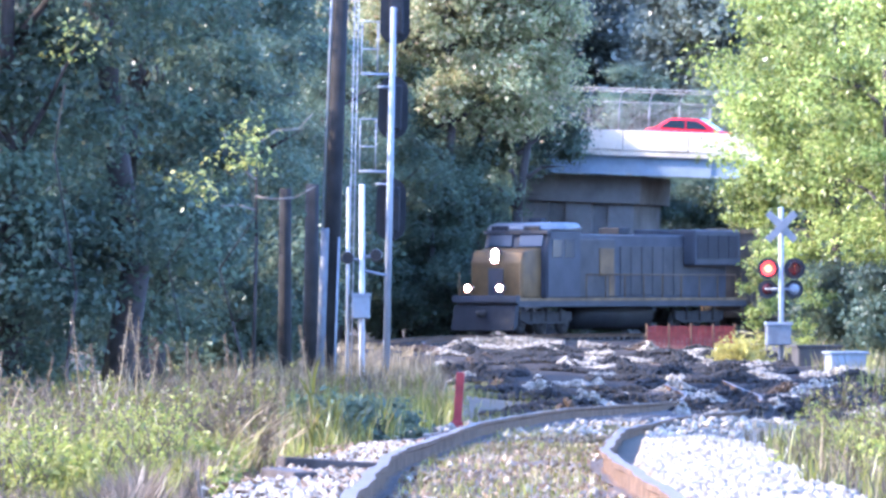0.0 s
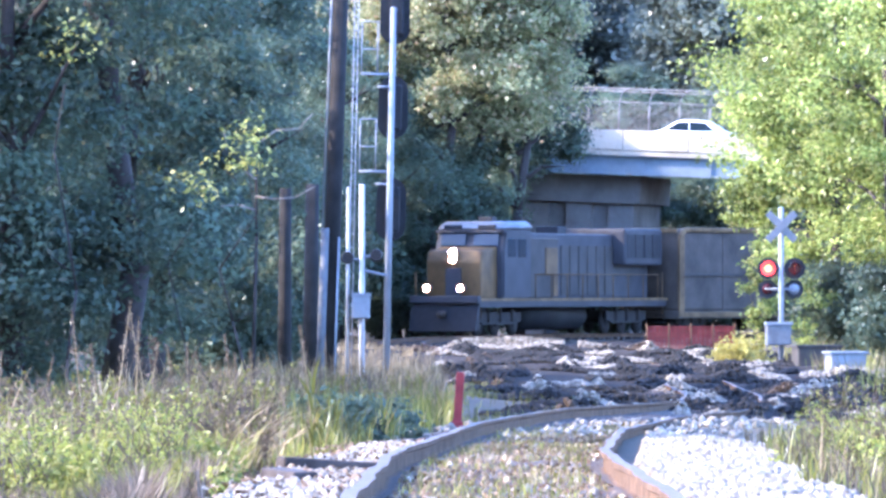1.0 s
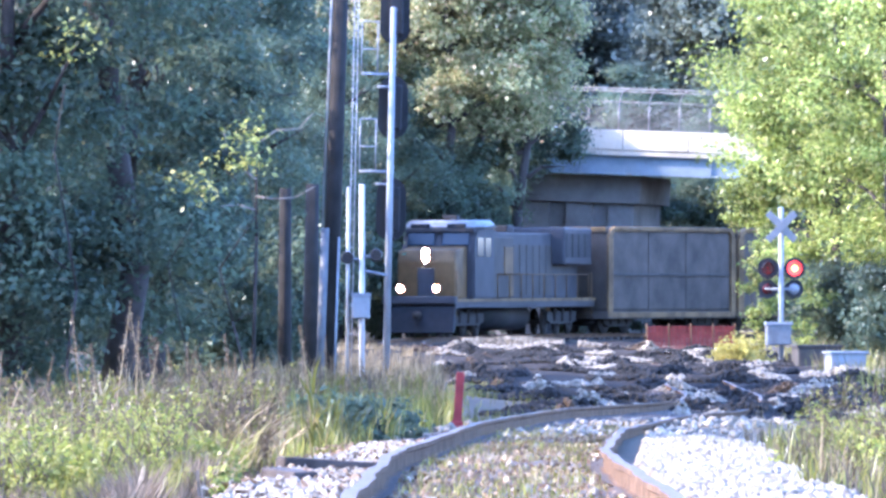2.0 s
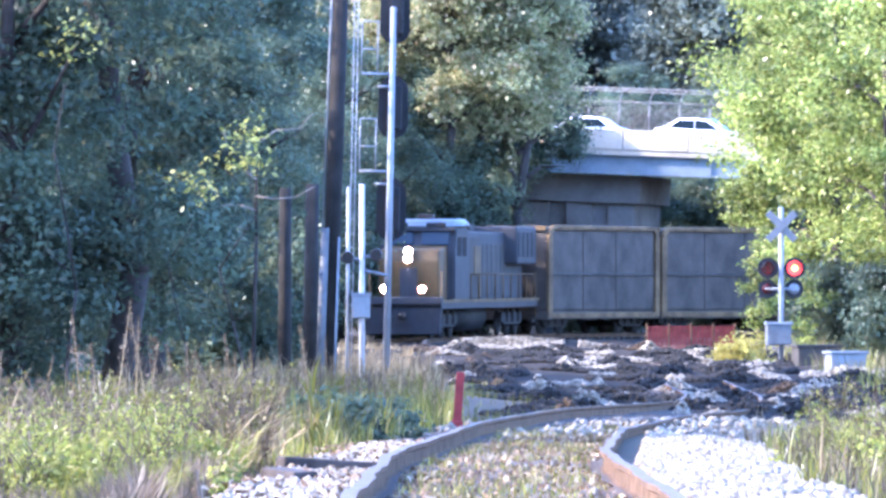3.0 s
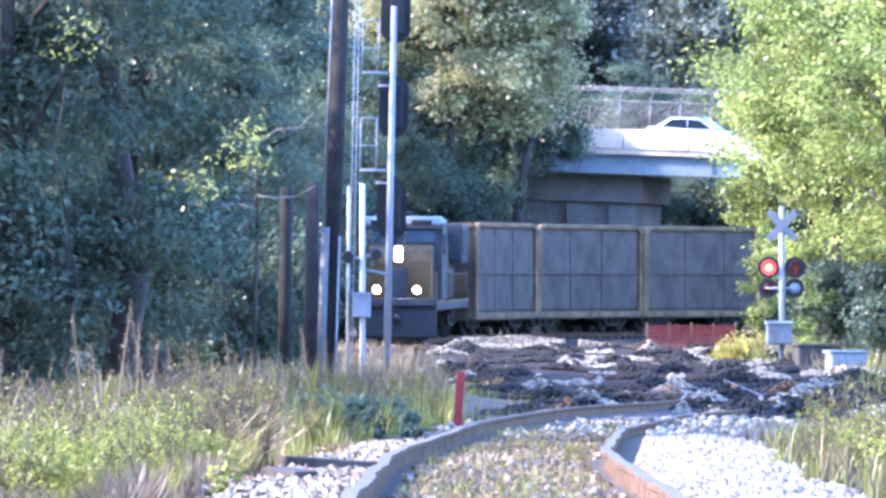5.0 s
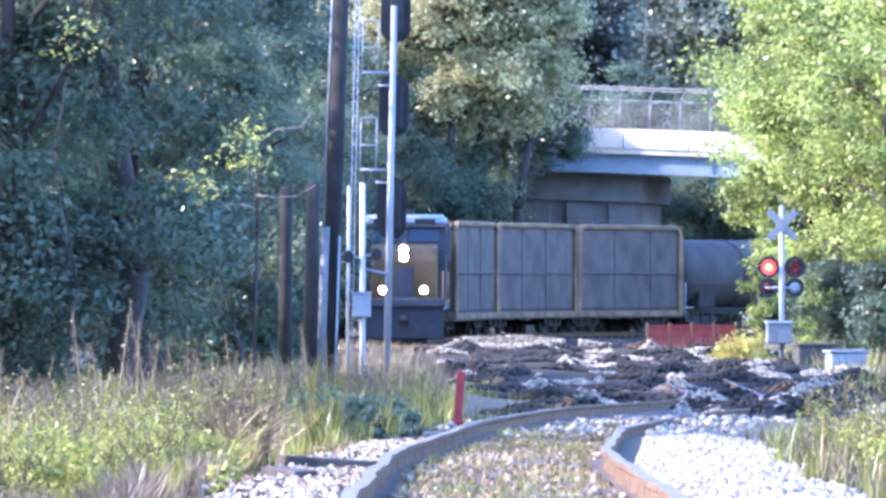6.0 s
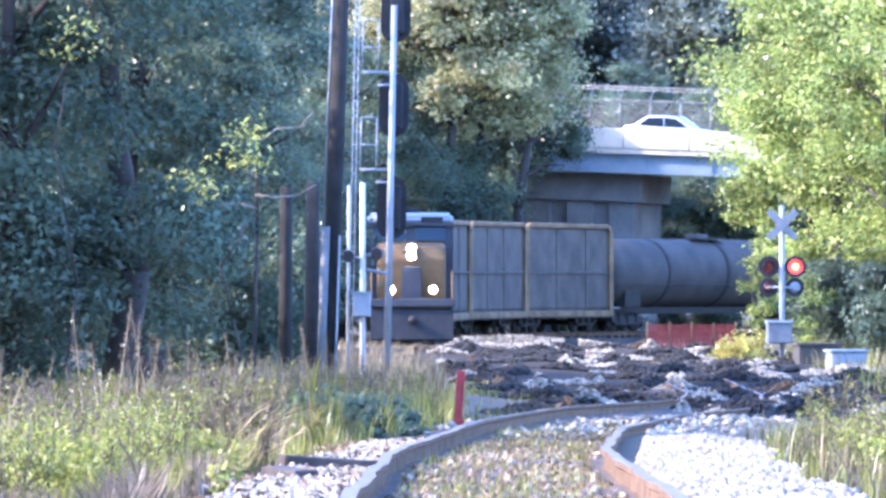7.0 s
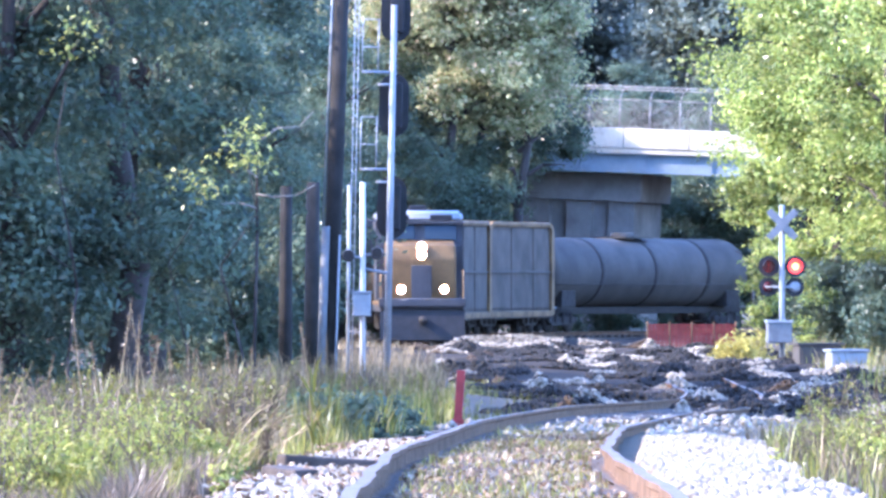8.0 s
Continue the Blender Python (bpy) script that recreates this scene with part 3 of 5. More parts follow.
def make_locomotive():
    loco = thing("locomotive", Matrix(), "dark blue diesel locomotive with yellow nose and lit headlights", "locomotive")
    spins = []
    boxed("underframe", (-21.9, -0.75, -1.45, 1.45, 1.15, 1.5), BLUE, loco, "", 0.04)
    for s in (-1, 1):
        boxed("sill_stripe", (-21.9, -0.8, s * 1.47 - 0.02, s * 1.47 + 0.02, 1.40, 1.52), DULL_YELLOW, loco, "dim yellow sill stripe, shade put into its colour", 0.005)
    bm = prism(bmesh.new(), [(-0.75, 1.2), (-0.75, 0.45), (-0.35, 0.16), (-0.28, 0.2), (-0.55, 1.2)], -1.45, 1.45)
    part("snow_plough", bm, BLACK, loco, "black pilot plough")
    boxed("anticlimber", (-0.85, -0.45, -1.5, 1.5, 1.32, 1.62), BLUE, loco, "", 0.05)
    rodded("coupler", (-0.6, 0, 0.88), (0.0, 0, 0.88), 0.14, RUNNING, loco)
    # nose with sloped top
    nose = [(-3.3, 1.5), (-1.55, 1.5), (-1.5, 3.0), (-1.72, 3.45), (-3.3, 3.62)]
    bm = prism(bmesh.new(), nose, -1.2, 1.2)
    bmesh.ops.bevel(bm, geom=list(bm.edges), offset=0.10, segments=3, affect='EDGES', profile=0.5)
    part("nose", bm, YELLOW, loco, "yellow wide nose", True)
    boxed("nose_door", (-1.52, -1.46, -0.35, 0.35, 1.6, 2.75), BLUE, loco, "", 0.02)
    # cab
    bm = prism(bmesh.new(), [(-6.2, 1.5), (-3.2, 1.5), (-3.2, 3.5), (-3.45, 4.3), (-6.2, 4.3)], -1.5, 1.5)
    bmesh.ops.bevel(bm, geom=list(bm.edges), offset=0.07, segments=2, affect='EDGES')
    part("cab", bm, BLUE, loco, "dark blue cab walls")
    bm = prism(bmesh.new(), [(-6.4, 4.25), (-3.25, 4.25), (-3.5, 4.5), (-4.2, 4.66), (-6.0, 4.66), (-6.4, 4.5)], -1.52, 1.52)
    bmesh.ops.bevel(bm, geom=list(bm.edges), offset=0.12, segments=3, affect='EDGES')
    part("cab_roof", bm, ROOF, loco, "sooty grey rounded roof, lightened for its sunlit rims", True)
    tilt = Matrix.Translation((-3.28, 0, 3.92)) @ Matrix.Rotation(radians(-17), 4, 'Y')
    for s in (-1, 1):
        part("windshield", box(bmesh.new(), -0.02, 0.05, s * 0.72 - 0.55, s * 0.72 + 0.55, -0.3, 0.32, 0.02, tilt), GLASS, loco, "dark windshield pane")
        for x in (-5.6, -4.5):
            boxed("side_window", (x, x + 0.85, s * 1.5 - 0.02, s * 1.5 + 0.02, 3.2, 3.95), GLASS, loco, "dark side window", 0.01)
        boxed("upper_band", (-6.15, -3.5, s * 1.505 - 0.012, s * 1.505 + 0.012, 3.98, 4.28), BLUE, loco, "", 0.004)
    boxed("brow_band", (-3.42, -3.2, -1.5, 1.5, 4.18, 4.30), BLUE, loco, "", 0.02)
    # hood and equipment
    boxed("long_hood", (-20.9, -6.2, -0.95, 0.95, 1.5, 4.2), BLUE, loco, "dark blue engine hood", 0.08)
    boxed("blower_housing", (-9.7, -6.25, -1.3, 1.3, 1.52, 4.0), GREY_BLUE, loco, "", 0.06)
    boxed("radiator", (-21.2, -16.8, -1.5, 1.5, 2.9, 4.45), BLUE, loco, "dark blue overhanging radiator", 0.1)
    boxed("exhaust_stack", (-12.6, -11.6, -0.5, 0.5, 4.2, 4.5), BLACK, loco, "", 0.05)
    for s in (-1, 1):
        boxed("hood_patch", (-9.55, -8.25, s * 1.315 - 0.02, s * 1.315 + 0.02, 2.45, 3.6), YELLOW, loco, "yellow hood patch", 0.01)
        boxed("hood_stripe", (-9.6, -9.1, s * 1.312 - 0.02, s * 1.312 + 0.02, 1.6, 2.445), YELLOW, loco, "yellow stripe below the patch", 0.01)
        for k in range(6):
            x = -10.8 - 1.0 * k
            boxed("hood_door", (x - 0.92, x, s * 0.965 - 0.02, s * 0.965 + 0.02, 1.65, 3.7), GREY_BLUE, loco, "faded grey-blue engine door", 0.01)
        for k in range(4):
            x = -17.0 - 1.0 * k
            boxed("radiator_grille", (x - 0.9, x, s * 1.51 - 0.02, s * 1.51 + 0.02, 3.2, 4.2), BLACK, loco, "", 0.01)
        for k in range(9):
            x = -6.8 - 1.75 * k
            rodded("handrail_post", (x, s * 1.45, 1.5), (x, s * 1.45, 2.5), 0.025, YELLOW, loco, "", 6)
        rodded("handrail", (-6.8, s * 1.45, 2.5), (-20.8, s * 1.45, 2.5), 0.025, YELLOW, loco, "yellow handrail", 6)
        for x in (-0.95, -21.4):
            rodded("grab_iron", (x, s * 1.42, 0.7), (x, s * 1.42, 2.6), 0.03, YELLOW, loco, "yellow grab iron", 6)
            for z in (0.45, 0.75, 1.05):
                boxed("step", (x - 0.3, x + 0.1, s * 1.3 - 0.18, s * 1.3 + 0.15, z, z + 0.04), RUNNING, loco, "", 0.0)
    rodded("fuel_tank", (-14.6, 0, 0.82), (-8.0, 0, 0.82), 0.62, BLACK, loco, "black fuel tank", 20)
    boxed("horn_cluster", (-5.4, -4.9, -0.3, 0.3, 4.66, 4.85), BLACK, loco, "", 0.04)
    # lights
    for z in (3.12, 3.38):
        h = part("headlight", rod(bmesh.new(), (-1.75, 0, z), (-1.42, 0, z), 0.15, None, 20), BLACK, loco, "lit nose headlight")
        part("reflector", rod(bmesh.new(), (-1.425, 0, z), (-1.415, 0, z), 0.17, 0.17, 20), LAMPRIM, h, "warm glowing reflector")
        part("lamp", rod(bmesh.new(), (-1.43, 0, z), (-1.39, 0, z), 0.135, 0.12, 20), HEADLAMP, h, "glowing warm white")
    for y in (-0.74, 0.74):
        h = part("ditch_light", rod(bmesh.new(), (-0.72, y, 1.93), (-0.42, y, 1.93), 0.15, None, 18), BLACK, loco, "lit ditch light")
        part("reflector", rod(bmesh.new(), (-0.425, y, 1.93), (-0.41, y, 1.93), 0.165, 0.165, 18), LAMPRIM, h, "warm glowing reflector")
        part("lamp", rod(bmesh.new(), (-0.43, y, 1.93), (-0.39, y, 1.93), 0.12, 0.10, 18), HEADLAMP, h, "glowing warm white")
    for s in (-1, 1):
        boxed("number_board", (-3.32, -3.2, s * 0.75 - 0.38, s * 0.75 + 0.38, 4.32, 4.5), BLACK, loco, "", 0.01)
    for xc in (-4.0, -18.2):
        bogie_frame(loco, xc, 2.3, 0.45, 0.95)
        for dx in (-1.9, 0.0, 1.9):
            spins.append((wheelset(loco, xc + dx, 0.53), 0.53))
    return loco, spins


def make_box_car(edge, n):
    car = thing("hopper_car", Matrix(), "dark weathered high-sided freight car edged in yellow", "rail car", "freight cars behind the locomotive")
    spins = []
    boxed("body", (-n + 0.1, -0.1, -1.44, 1.44, 0.95, 4.45), CARSIDE, car, "dark weathered sheet sides", 0.12)
    boxed("floor_frame", (-n, 0, -1.5, 1.5, 0.62, 0.95), CARSIDE, car, "", 0.02)
    for s in (-1, 1):
        for x in (-n + 0.02, -0.42):
            bm = box(bmesh.new(), x, x + 0.4, s * 1.5 - 0.06, s * 1.5 + 0.06, 0.7, 4.05, 0.03)
            part("corner_post", bm, edge, car, "yellow corner post")
        boxed("top_chord", (-n + 0.55, -0.55, s * 1.46 - 0.1, s * 1.46 + 0.1, 4.33, 4.54), edge, car, "yellow top edge", 0.07)
        for e, d in ((-n + 0.1, 1), (-0.1, -1)):
            bm = prism(bmesh.new(), [(e, 4.04), (e + d * 0.02, 4.2), (e + d * 0.16, 4.4), (e + d * 0.46, 4.53), (e + d * 0.46, 4.32), (e + d * 0.3, 4.2), (e + d * 0.3, 4.04)], s * 1.48 - 0.08, s * 1.48 + 0.08)
            part("corner_gusset", bm, edge, car)
        boxed("sill", (-n + 0.44, -0.44, s * 1.5 - 0.05, s * 1.5 + 0.05, 0.68, 0.9), edge, car, "yellow side sill", 0.02)
        boxed("belt_rail", (-n + 0.44, -0.44, s * 1.47 - 0.04, s * 1.47 + 0.04, 2.45, 2.55), GREY_BLUE, car, "pale belt rail", 0.01)
        for k in range(2):
            x = -3.5 - 3.2 * k
            boxed("rib", (x - 0.06, x, s * 1.45 - 0.02, s * 1.45 + 0.02, 0.96, 4.3), CARSIDE, car, "", 0.01)
    for x0, x1 in ((-0.1, 0.0), (-n, -n + 0.1)):
        boxed("end_beam", (x0, x1, -1.4, 1.4, 4.3, 4.5), edge, car, "", 0.02)
    for xc in (-1.75, -n + 1.75):
        bogie_frame(car, xc, 1.2, 0.3, 0.6)
        for dx in (-0.85, 0.85):
            spins.append((wheelset(car, xc + dx, 0.42), 0.42))
    return car, spins


def make_tank_car():
    car = thing("tank_car", Matrix(), "dark grey tank car with rounded ends", "rail car", "freight cars behind the locomotive")
    spins, n = [], 19.0
    bm = bmesh.new()
    rings = [(-0.62, 0.25), (-0.67, 0.8), (-0.80, 1.15), (-1.0, 1.36), (-1.3, 1.46), (-17.7, 1.46), (-18.0, 1.36), (-18.2, 1.15), (-18.33, 0.8), (-18.38, 0.25)]
    rows = [[bm.verts.new((x, r * math.cos(a), 2.5 + r * math.sin(a))) for a in [2 * math.pi * k / 32 for k in range(32)]] for x, r in rings]
    for a, b in zip(rows, rows[1:]):
        for k in range(32):
            bm.faces.new((a[k], a[(k + 1) % 32], b[(k + 1) % 32], b[k]))
    bm.faces.new(rows[0][::-1]), bm.faces.new(rows[-1])
    bmesh.ops.recalc_face_normals(bm, faces=bm.faces)
    part("tank", bm, TANK, car, "dark grey cylindrical tank", True)
    for x in (-4.9, -9.6, -14.3):
        bm = rod(bmesh.new(), (x - 0.16, 0, 2.5), (x + 0.16, 0, 2.5), 1.475, None, 32)
        part("spill_band", bm, RUNNING, car, "dark spill-stained band", True)
    rodded("manway", (-9.2, 0, 3.85), (-9.2, 0, 4.2), 0.5, TANK, car, "", 20)
    boxed("platform", (-10.4, -8.0, -0.8, 0.8, 3.97, 4.01), TANK, car, "", 0.0)
    boxed("underframe", (-n, 0, -0.5, 0.5, 0.75, 1.05), RUNNING, car, "", 0.03)
    for x in (-2.2, -n + 2.2):
        boxed("saddle", (x - 0.6, x + 0.6, -1.3, 1.3, 1.05, 1.75), RUNNING, car, "", 0.05)
    for s in (-1, 1):
        for x in (-0.5, -n + 0.5):
            boxed("end_platform", (x - 0.5, x + 0.5, s * 1.2 - 0.2, s * 1.2 + 0.2, 1.0, 1.06), GALV, car, "", 0.0)
            rodded("grab_iron", (x, s * 1.38, 0.5), (x, s * 1.38, 2.1), 0.03, GALV, car, "", 6)
        rodded("handrail", (-0.6, s * 1.5, 2.0), (-n + 0.6, s * 1.5, 2.0), 0.02, TANK, car, "", 6)
    for xc in (-2.2, -n + 2.2):
        bogie_frame(car, xc, 1.2, 0.3, 0.65)
        for dx in (-0.85, 0.85):
            spins.append((wheelset(car, xc + dx, 0.42), 0.42))
    return car, spins


LOCO, LOCO_WHEELS = make_locomotive()
TRAIN = [(LOCO, LOCO_WHEELS, 0.0, 4.0, 18.2)]
for k, back in enumerate((22.27, 33.45, 44.41)):
    c, w = make_box_car(DULL_YELLOW, 10.9 if k < 2 else 9.6)
    TRAIN.append((c, w, back, 1.75, 8.9))
c, w = make_tank_car()
TRAIN.append((c, w, 54.27, 2.2, 16.8))


# ---- road vehicles on the bridge ----
def make_road_car(paint, label):
    car = thing("car", Matrix(), label, "car")
    side = [(-2.25, 0.35), (2.2, 0.35), (2.28, 0.6), (2.1, 0.82), (1.0, 0.95), (0.25, 1.42), (-0.2, 1.48), (-1.1, 1.45), (-1.75, 1.02), (-2.25, 0.95)]
    bm = prism(bmesh.new(), side, -0.88, 0.88)
    bmesh.ops.bevel(bm, geom=list(bm.edges), offset=0.09, segments=3, affect='EDGES')
    part("body", bm, paint, car, "", True)
    for s in (-1, 1):
        bm = prism(bmesh.new(), [(0.75, 0.98), (0.22, 1.34), (-0.3, 1.38), (-0.3, 0.98)], s * 0.885 - 0.01, s * 0.885 + 0.01)
        part("side_window", bm, GLASS, car, "dark glass")
        bm = prism(bmesh.new(), [(-0.36, 0.98), (-0.36, 1.38), (-1.05, 1.36), (-1.5, 1.02)], s * 0.885 - 0.01, s * 0.885 + 0.01)
        part("side_window", bm, GLASS, car, "dark glass")
        for x in (-1.4, 1.4):
            w = part("wheel", rod(bmesh.new(), (x, s * 0.74, 0.32), (x, s * 0.90, 0.32), 0.32, None, 20), RUBBER, car, "", True)
            part("rim", rod(bmesh.new(), (x, s * 0.89, 0.32), (x, s * 0.91, 0.32), 0.2, None, 14), GALV, w)
    for x, n in ((2.2, "headlamp"), (-2.22, "tail_lamp")):
        for s in (-1, 1):
            boxed(n, (x - 0.1, x + 0.06, s * 0.65 - 0.16, s * 0.65 + 0.16, 0.62, 0.76), GLASS if x > 0 else RED, car, "", 0.02)
    part("windshield", box(bmesh.new(), -0.5, 0.5, -0.72, 0.72, -0.01, 0.01, 0.0, Matrix.Translation((0.66, 0, 1.22)) @ Matrix.Rotation(radians(32), 4, 'Y')), GLASS, car, "dark glass")
    return car


ROAD_CARS = [(make_road_car(CAR_RED, "red car crossing the road bridge"), 0.0, 11.6, 8.3, 1),
             (make_road_car(CAR_WHITE, "small white car crossing the road bridge"), 1.35, 6.7, 10.0, -1),
             (make_road_car(CAR_WHITE, "white saloon car crossing the road bridge"), 3.0, 12.0, 7.0, 1),
             (make_road_car(CAR_WHITE, "bright white car crossing the road bridge"), 3.1, 4.4, 9.8, -1),
             (make_road_car(CAR_SILVER, "silver car crossing the road bridge"), 4.5, 7.7, 7.9, 1),
             (make_road_car(CAR_SILVER, "pale silver saloon crossing the road bridge"), 6.9, 9.85, 7.4, 1)]


# ---- crossing signal ----
def make_crossing_signal():
    sig = thing("crossing_signal", pose(9.2, 197, -0.2, 0, 0, 2), "railway crossing signal with white crossbuck and flashing red lamps", "crossing signal")
    rodded("mast", (0, 0, -0.4), (0, 0, 4.5), 0.075, SILVER, sig, "silver mast", 14)
    boxed("base_plinth", (-0.3, 0.3, -0.3, 0.3, -0.5, 0.1), CONCRETE, sig, "", 0.03)
    for a in (45, -45):
        m = Matrix.Translation((0, -0.13 - 0.002 * (a < 0) * 14, 3.98)) @ Matrix.Rotation(radians(a), 4, 'Y')
        part("crossbuck_blade", box(bmesh.new(), -0.53, 0.53, -0.012, 0.012, -0.1, 0.1, 0.004, m), SIGNBACK, sig, "dull white crossbuck blade")
    rodded("crossarm", (-0.5, 0, 2.84), (0.5, 0, 2.84), 0.04, SILVER, sig)
    bulbs = []
    for s in (-1, 1):
        x = s * 0.36
        bm = rod(bmesh.new(), (x, -0.02, 2.84), (x, -0.05, 2.84), 0.29, None, 28)
        part("background_disc", bm, BLACK, sig, "black round background")
        h = part("lamp_housing", rod(bmesh.new(), (x, 0.16, 2.84), (x, 0.0, 2.84), 0.10, 0.16, 20), BLACK, sig)
        hood = bmesh.new()
        for k in range(10):
            a0, a1 = radians(5 + 17 * k), radians(22 + 17 * k)
            p = [(x + 0.17 * math.cos(a), y, 2.84 + 0.17 * math.sin(a)) for a in (a0, a1) for y in (-0.05, -0.30)]
            vs = [hood.verts.new(q) for q in (p[0], p[1], p[3], p[2])]
            hood.faces.new(vs)
        part("hood", hood, BLACK, sig)
        lens = new("reflector")
        lens.parent = sig
        lens.matrix_basis = pose(x, -0.085, 2.84)
        part("lens", rod(bmesh.new(), (x, -0.05, 2.84), (x, -0.066, 2.84), 0.17, 0.15, 24), REDGLASS, sig, "dark red lens")
        part("glow_disc", rod(bmesh.new(), (0, 0.0, 0), (0, -0.0004, 0), 0.2, None, 24), REDLAMP, lens, "glowing red lens")
        part("bulb", rod(bmesh.new(), (0, -0.001, 0), (0, -0.0014, 0), 0.09, 0.085, 16), AMBERLAMP, lens, "glowing amber bulb")
        bulbs.append(lens)
        part("back_disc", rod(bmesh.new(), (x * 1.0, 0.10, 2.28), (x * 1.0, 0.13, 2.28), 0.26, None, 24), BLACK, sig)
        part("back_lamp", rod(bmesh.new(), (x * 1.0, 0.02, 2.28), (x * 1.0, 0.10, 2.28), 0.09, 0.15, 18), REDGLASS if s < 0 else SILVER, sig)
    rodded("crossarm", (-0.45, 0.05, 2.28), (0.45, 0.05, 2.28), 0.035, SILVER, sig)
    # Darker case under a paler lid: light from above put into the paint.
    boxed("gate_mechanism", (-0.42, 0.25, -0.35, 0.3, 0.75, 1.3), ZINC, sig, "gate mechanism case in grey darkened for its shaded face", 0.05)
    boxed("mechanism_lid", (-0.45, 0.28, -0.38, 0.33, 1.3, 1.38), SILVER, sig, "", 0.02)
    return sig, bulbs


CROSSING, BULBS = make_crossing_signal()


# ---- cases, fence and marker beside the crossing ----
def make_case(name, x, y, w, d, h, mat, label):
    z = float(ground_z(x, y))
    c = thing(name, pose(x, y, z, 0, 0, 12), label, "equipment case")
    boxed("body", (-w / 2, w / 2, -d / 2, d / 2, -0.05, h), mat, c, "", 0.04)
    boxed("roof", (-w / 2 - 0.06, w / 2 + 0.06, -d / 2 - 0.06, d / 2 + 0.06, h, h + 0.07), mat, c, "", 0.02)
    boxed("door", (-w / 2 + 0.08, w / 2 - 0.08, -d / 2 - 0.03, -d / 2, 0.1, h - 0.1), mat, c, "", 0.01)
    boxed("latch", (w / 2 - 0.2, w / 2 - 0.14, -d / 2 - 0.06, -d / 2 - 0.03, h * 0.45, h * 0.55), BLACK, c, "", 0.0)


make_case("relay_case", 10.1, 196, 1.2, 0.8, 0.88, GREY_BLUE, "blue-grey steel relay case beside the crossing")
make_case("relay_case", 10.45, 188, 0.95, 0.7, 0.78, SILVER, "pale silver relay case beside the crossing")


def make_safety_fence():
    f = thing("safety_fence", pose(8.32, 243, float(ground_z(8.32, 243)), 0, 0, 8), "orange-red plastic mesh safety fence", "fence")
    for k in range(5):
        x = -1.5 + 0.75 * k
        rodded("post", (x, 0, -0.1), (x, 0, 1.15), 0.03, RUST, f, "", 6)
    for k in range(12):
        boxed("band", (-1.5, 1.5, -0.012, 0.012, 0.06 + 0.085 * k, 0.12 + 0.085 * k), ORANGE, f, "", 0.0)
    for k in range(20):
        x = -1.48 + 0.155 * k
        boxed("web", (x, x + 0.05, -0.018, -0.013, 0.05, 1.06), ORANGE, f, "", 0.0)


make_safety_fence()


def make_marker():
    m = thing("marker_post", pose(0.17, 86, float(ground_z(0.17, 86)) + 0.12, 0, 4, 0), "leaning red plastic marker post", "marker post")
    bm = box(bmesh.new(), -0.05, 0.05, -0.02, 0.02, -0.2, 0.56, 0.015)
    part("blade", bm, RED, m)
    boxed("foot", (-0.07, 0.07, -0.04, 0.04, -0.2, -0.02), RED, m, "", 0.01)


make_marker()


# ---- block signal with its mast and ladder ----
def make_block_signal():
    z = float(ground_z(-1.15, 145))
    s = thing("block_signal", pose(-1.15, 145, z, 0, 1.2, 0), "silver signal mast with three dark oval signal heads", "railway signal")
    rodded("mast", (0, 0, -0.3), (0, 0, 7.75), 0.075, SILVER, s, "silver painted mast", 14, 0.06)
    for zc in (3.7, 5.75, 7.65):
        bm = bmesh.new()
        bmesh.ops.create_circle(bm, cap_ends=True, segments=36, radius=0.3)
        for v in bm.verts:
            v.co.y += 0.33 if v.co.y > 0 else -0.33
        bmesh.ops.rotate(bm, verts=bm.verts, cent=(0, 0, 0), matrix=Matrix.Rotation(radians(90), 3, 'X'))
        ex = bmesh.ops.extrude_face_region(bm, geom=list(bm.faces))
        bmesh.ops.translate(bm, verts=[v for v in ex["geom"] if isinstance(v, bmesh.types.BMVert)], vec=(0, 0.03, 0))
        bmesh.ops.translate(bm, verts=bm.verts, vec=(0.03, 0.3, zc))
        bmesh.ops.recalc_face_normals(bm, faces=bm.faces)
        head = part("signal_head", bm, BLACK, s, "black oval background")
        part("housing", box(bmesh.new(), -0.08, 0.2, 0.1, 0.3, zc - 0.45, zc + 0.45, 0.03), BLACK, head)
        rodded("bracket", (0, 0, zc - 0.65), (0.06, 0.25, zc - 0.4), 0.03, SILVER, s, "", 6)
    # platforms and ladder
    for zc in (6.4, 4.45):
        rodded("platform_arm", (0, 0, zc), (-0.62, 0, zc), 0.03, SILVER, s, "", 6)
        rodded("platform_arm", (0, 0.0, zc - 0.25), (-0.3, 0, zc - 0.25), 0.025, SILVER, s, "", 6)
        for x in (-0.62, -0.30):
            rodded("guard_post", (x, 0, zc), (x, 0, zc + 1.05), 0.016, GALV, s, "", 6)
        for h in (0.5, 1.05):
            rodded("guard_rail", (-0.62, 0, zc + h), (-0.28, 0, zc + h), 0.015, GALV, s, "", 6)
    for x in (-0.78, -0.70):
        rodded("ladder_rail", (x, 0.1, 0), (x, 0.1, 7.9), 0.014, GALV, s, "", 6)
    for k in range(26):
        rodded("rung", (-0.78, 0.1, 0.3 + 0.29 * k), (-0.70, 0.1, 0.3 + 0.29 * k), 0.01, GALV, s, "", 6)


make_block_signal()


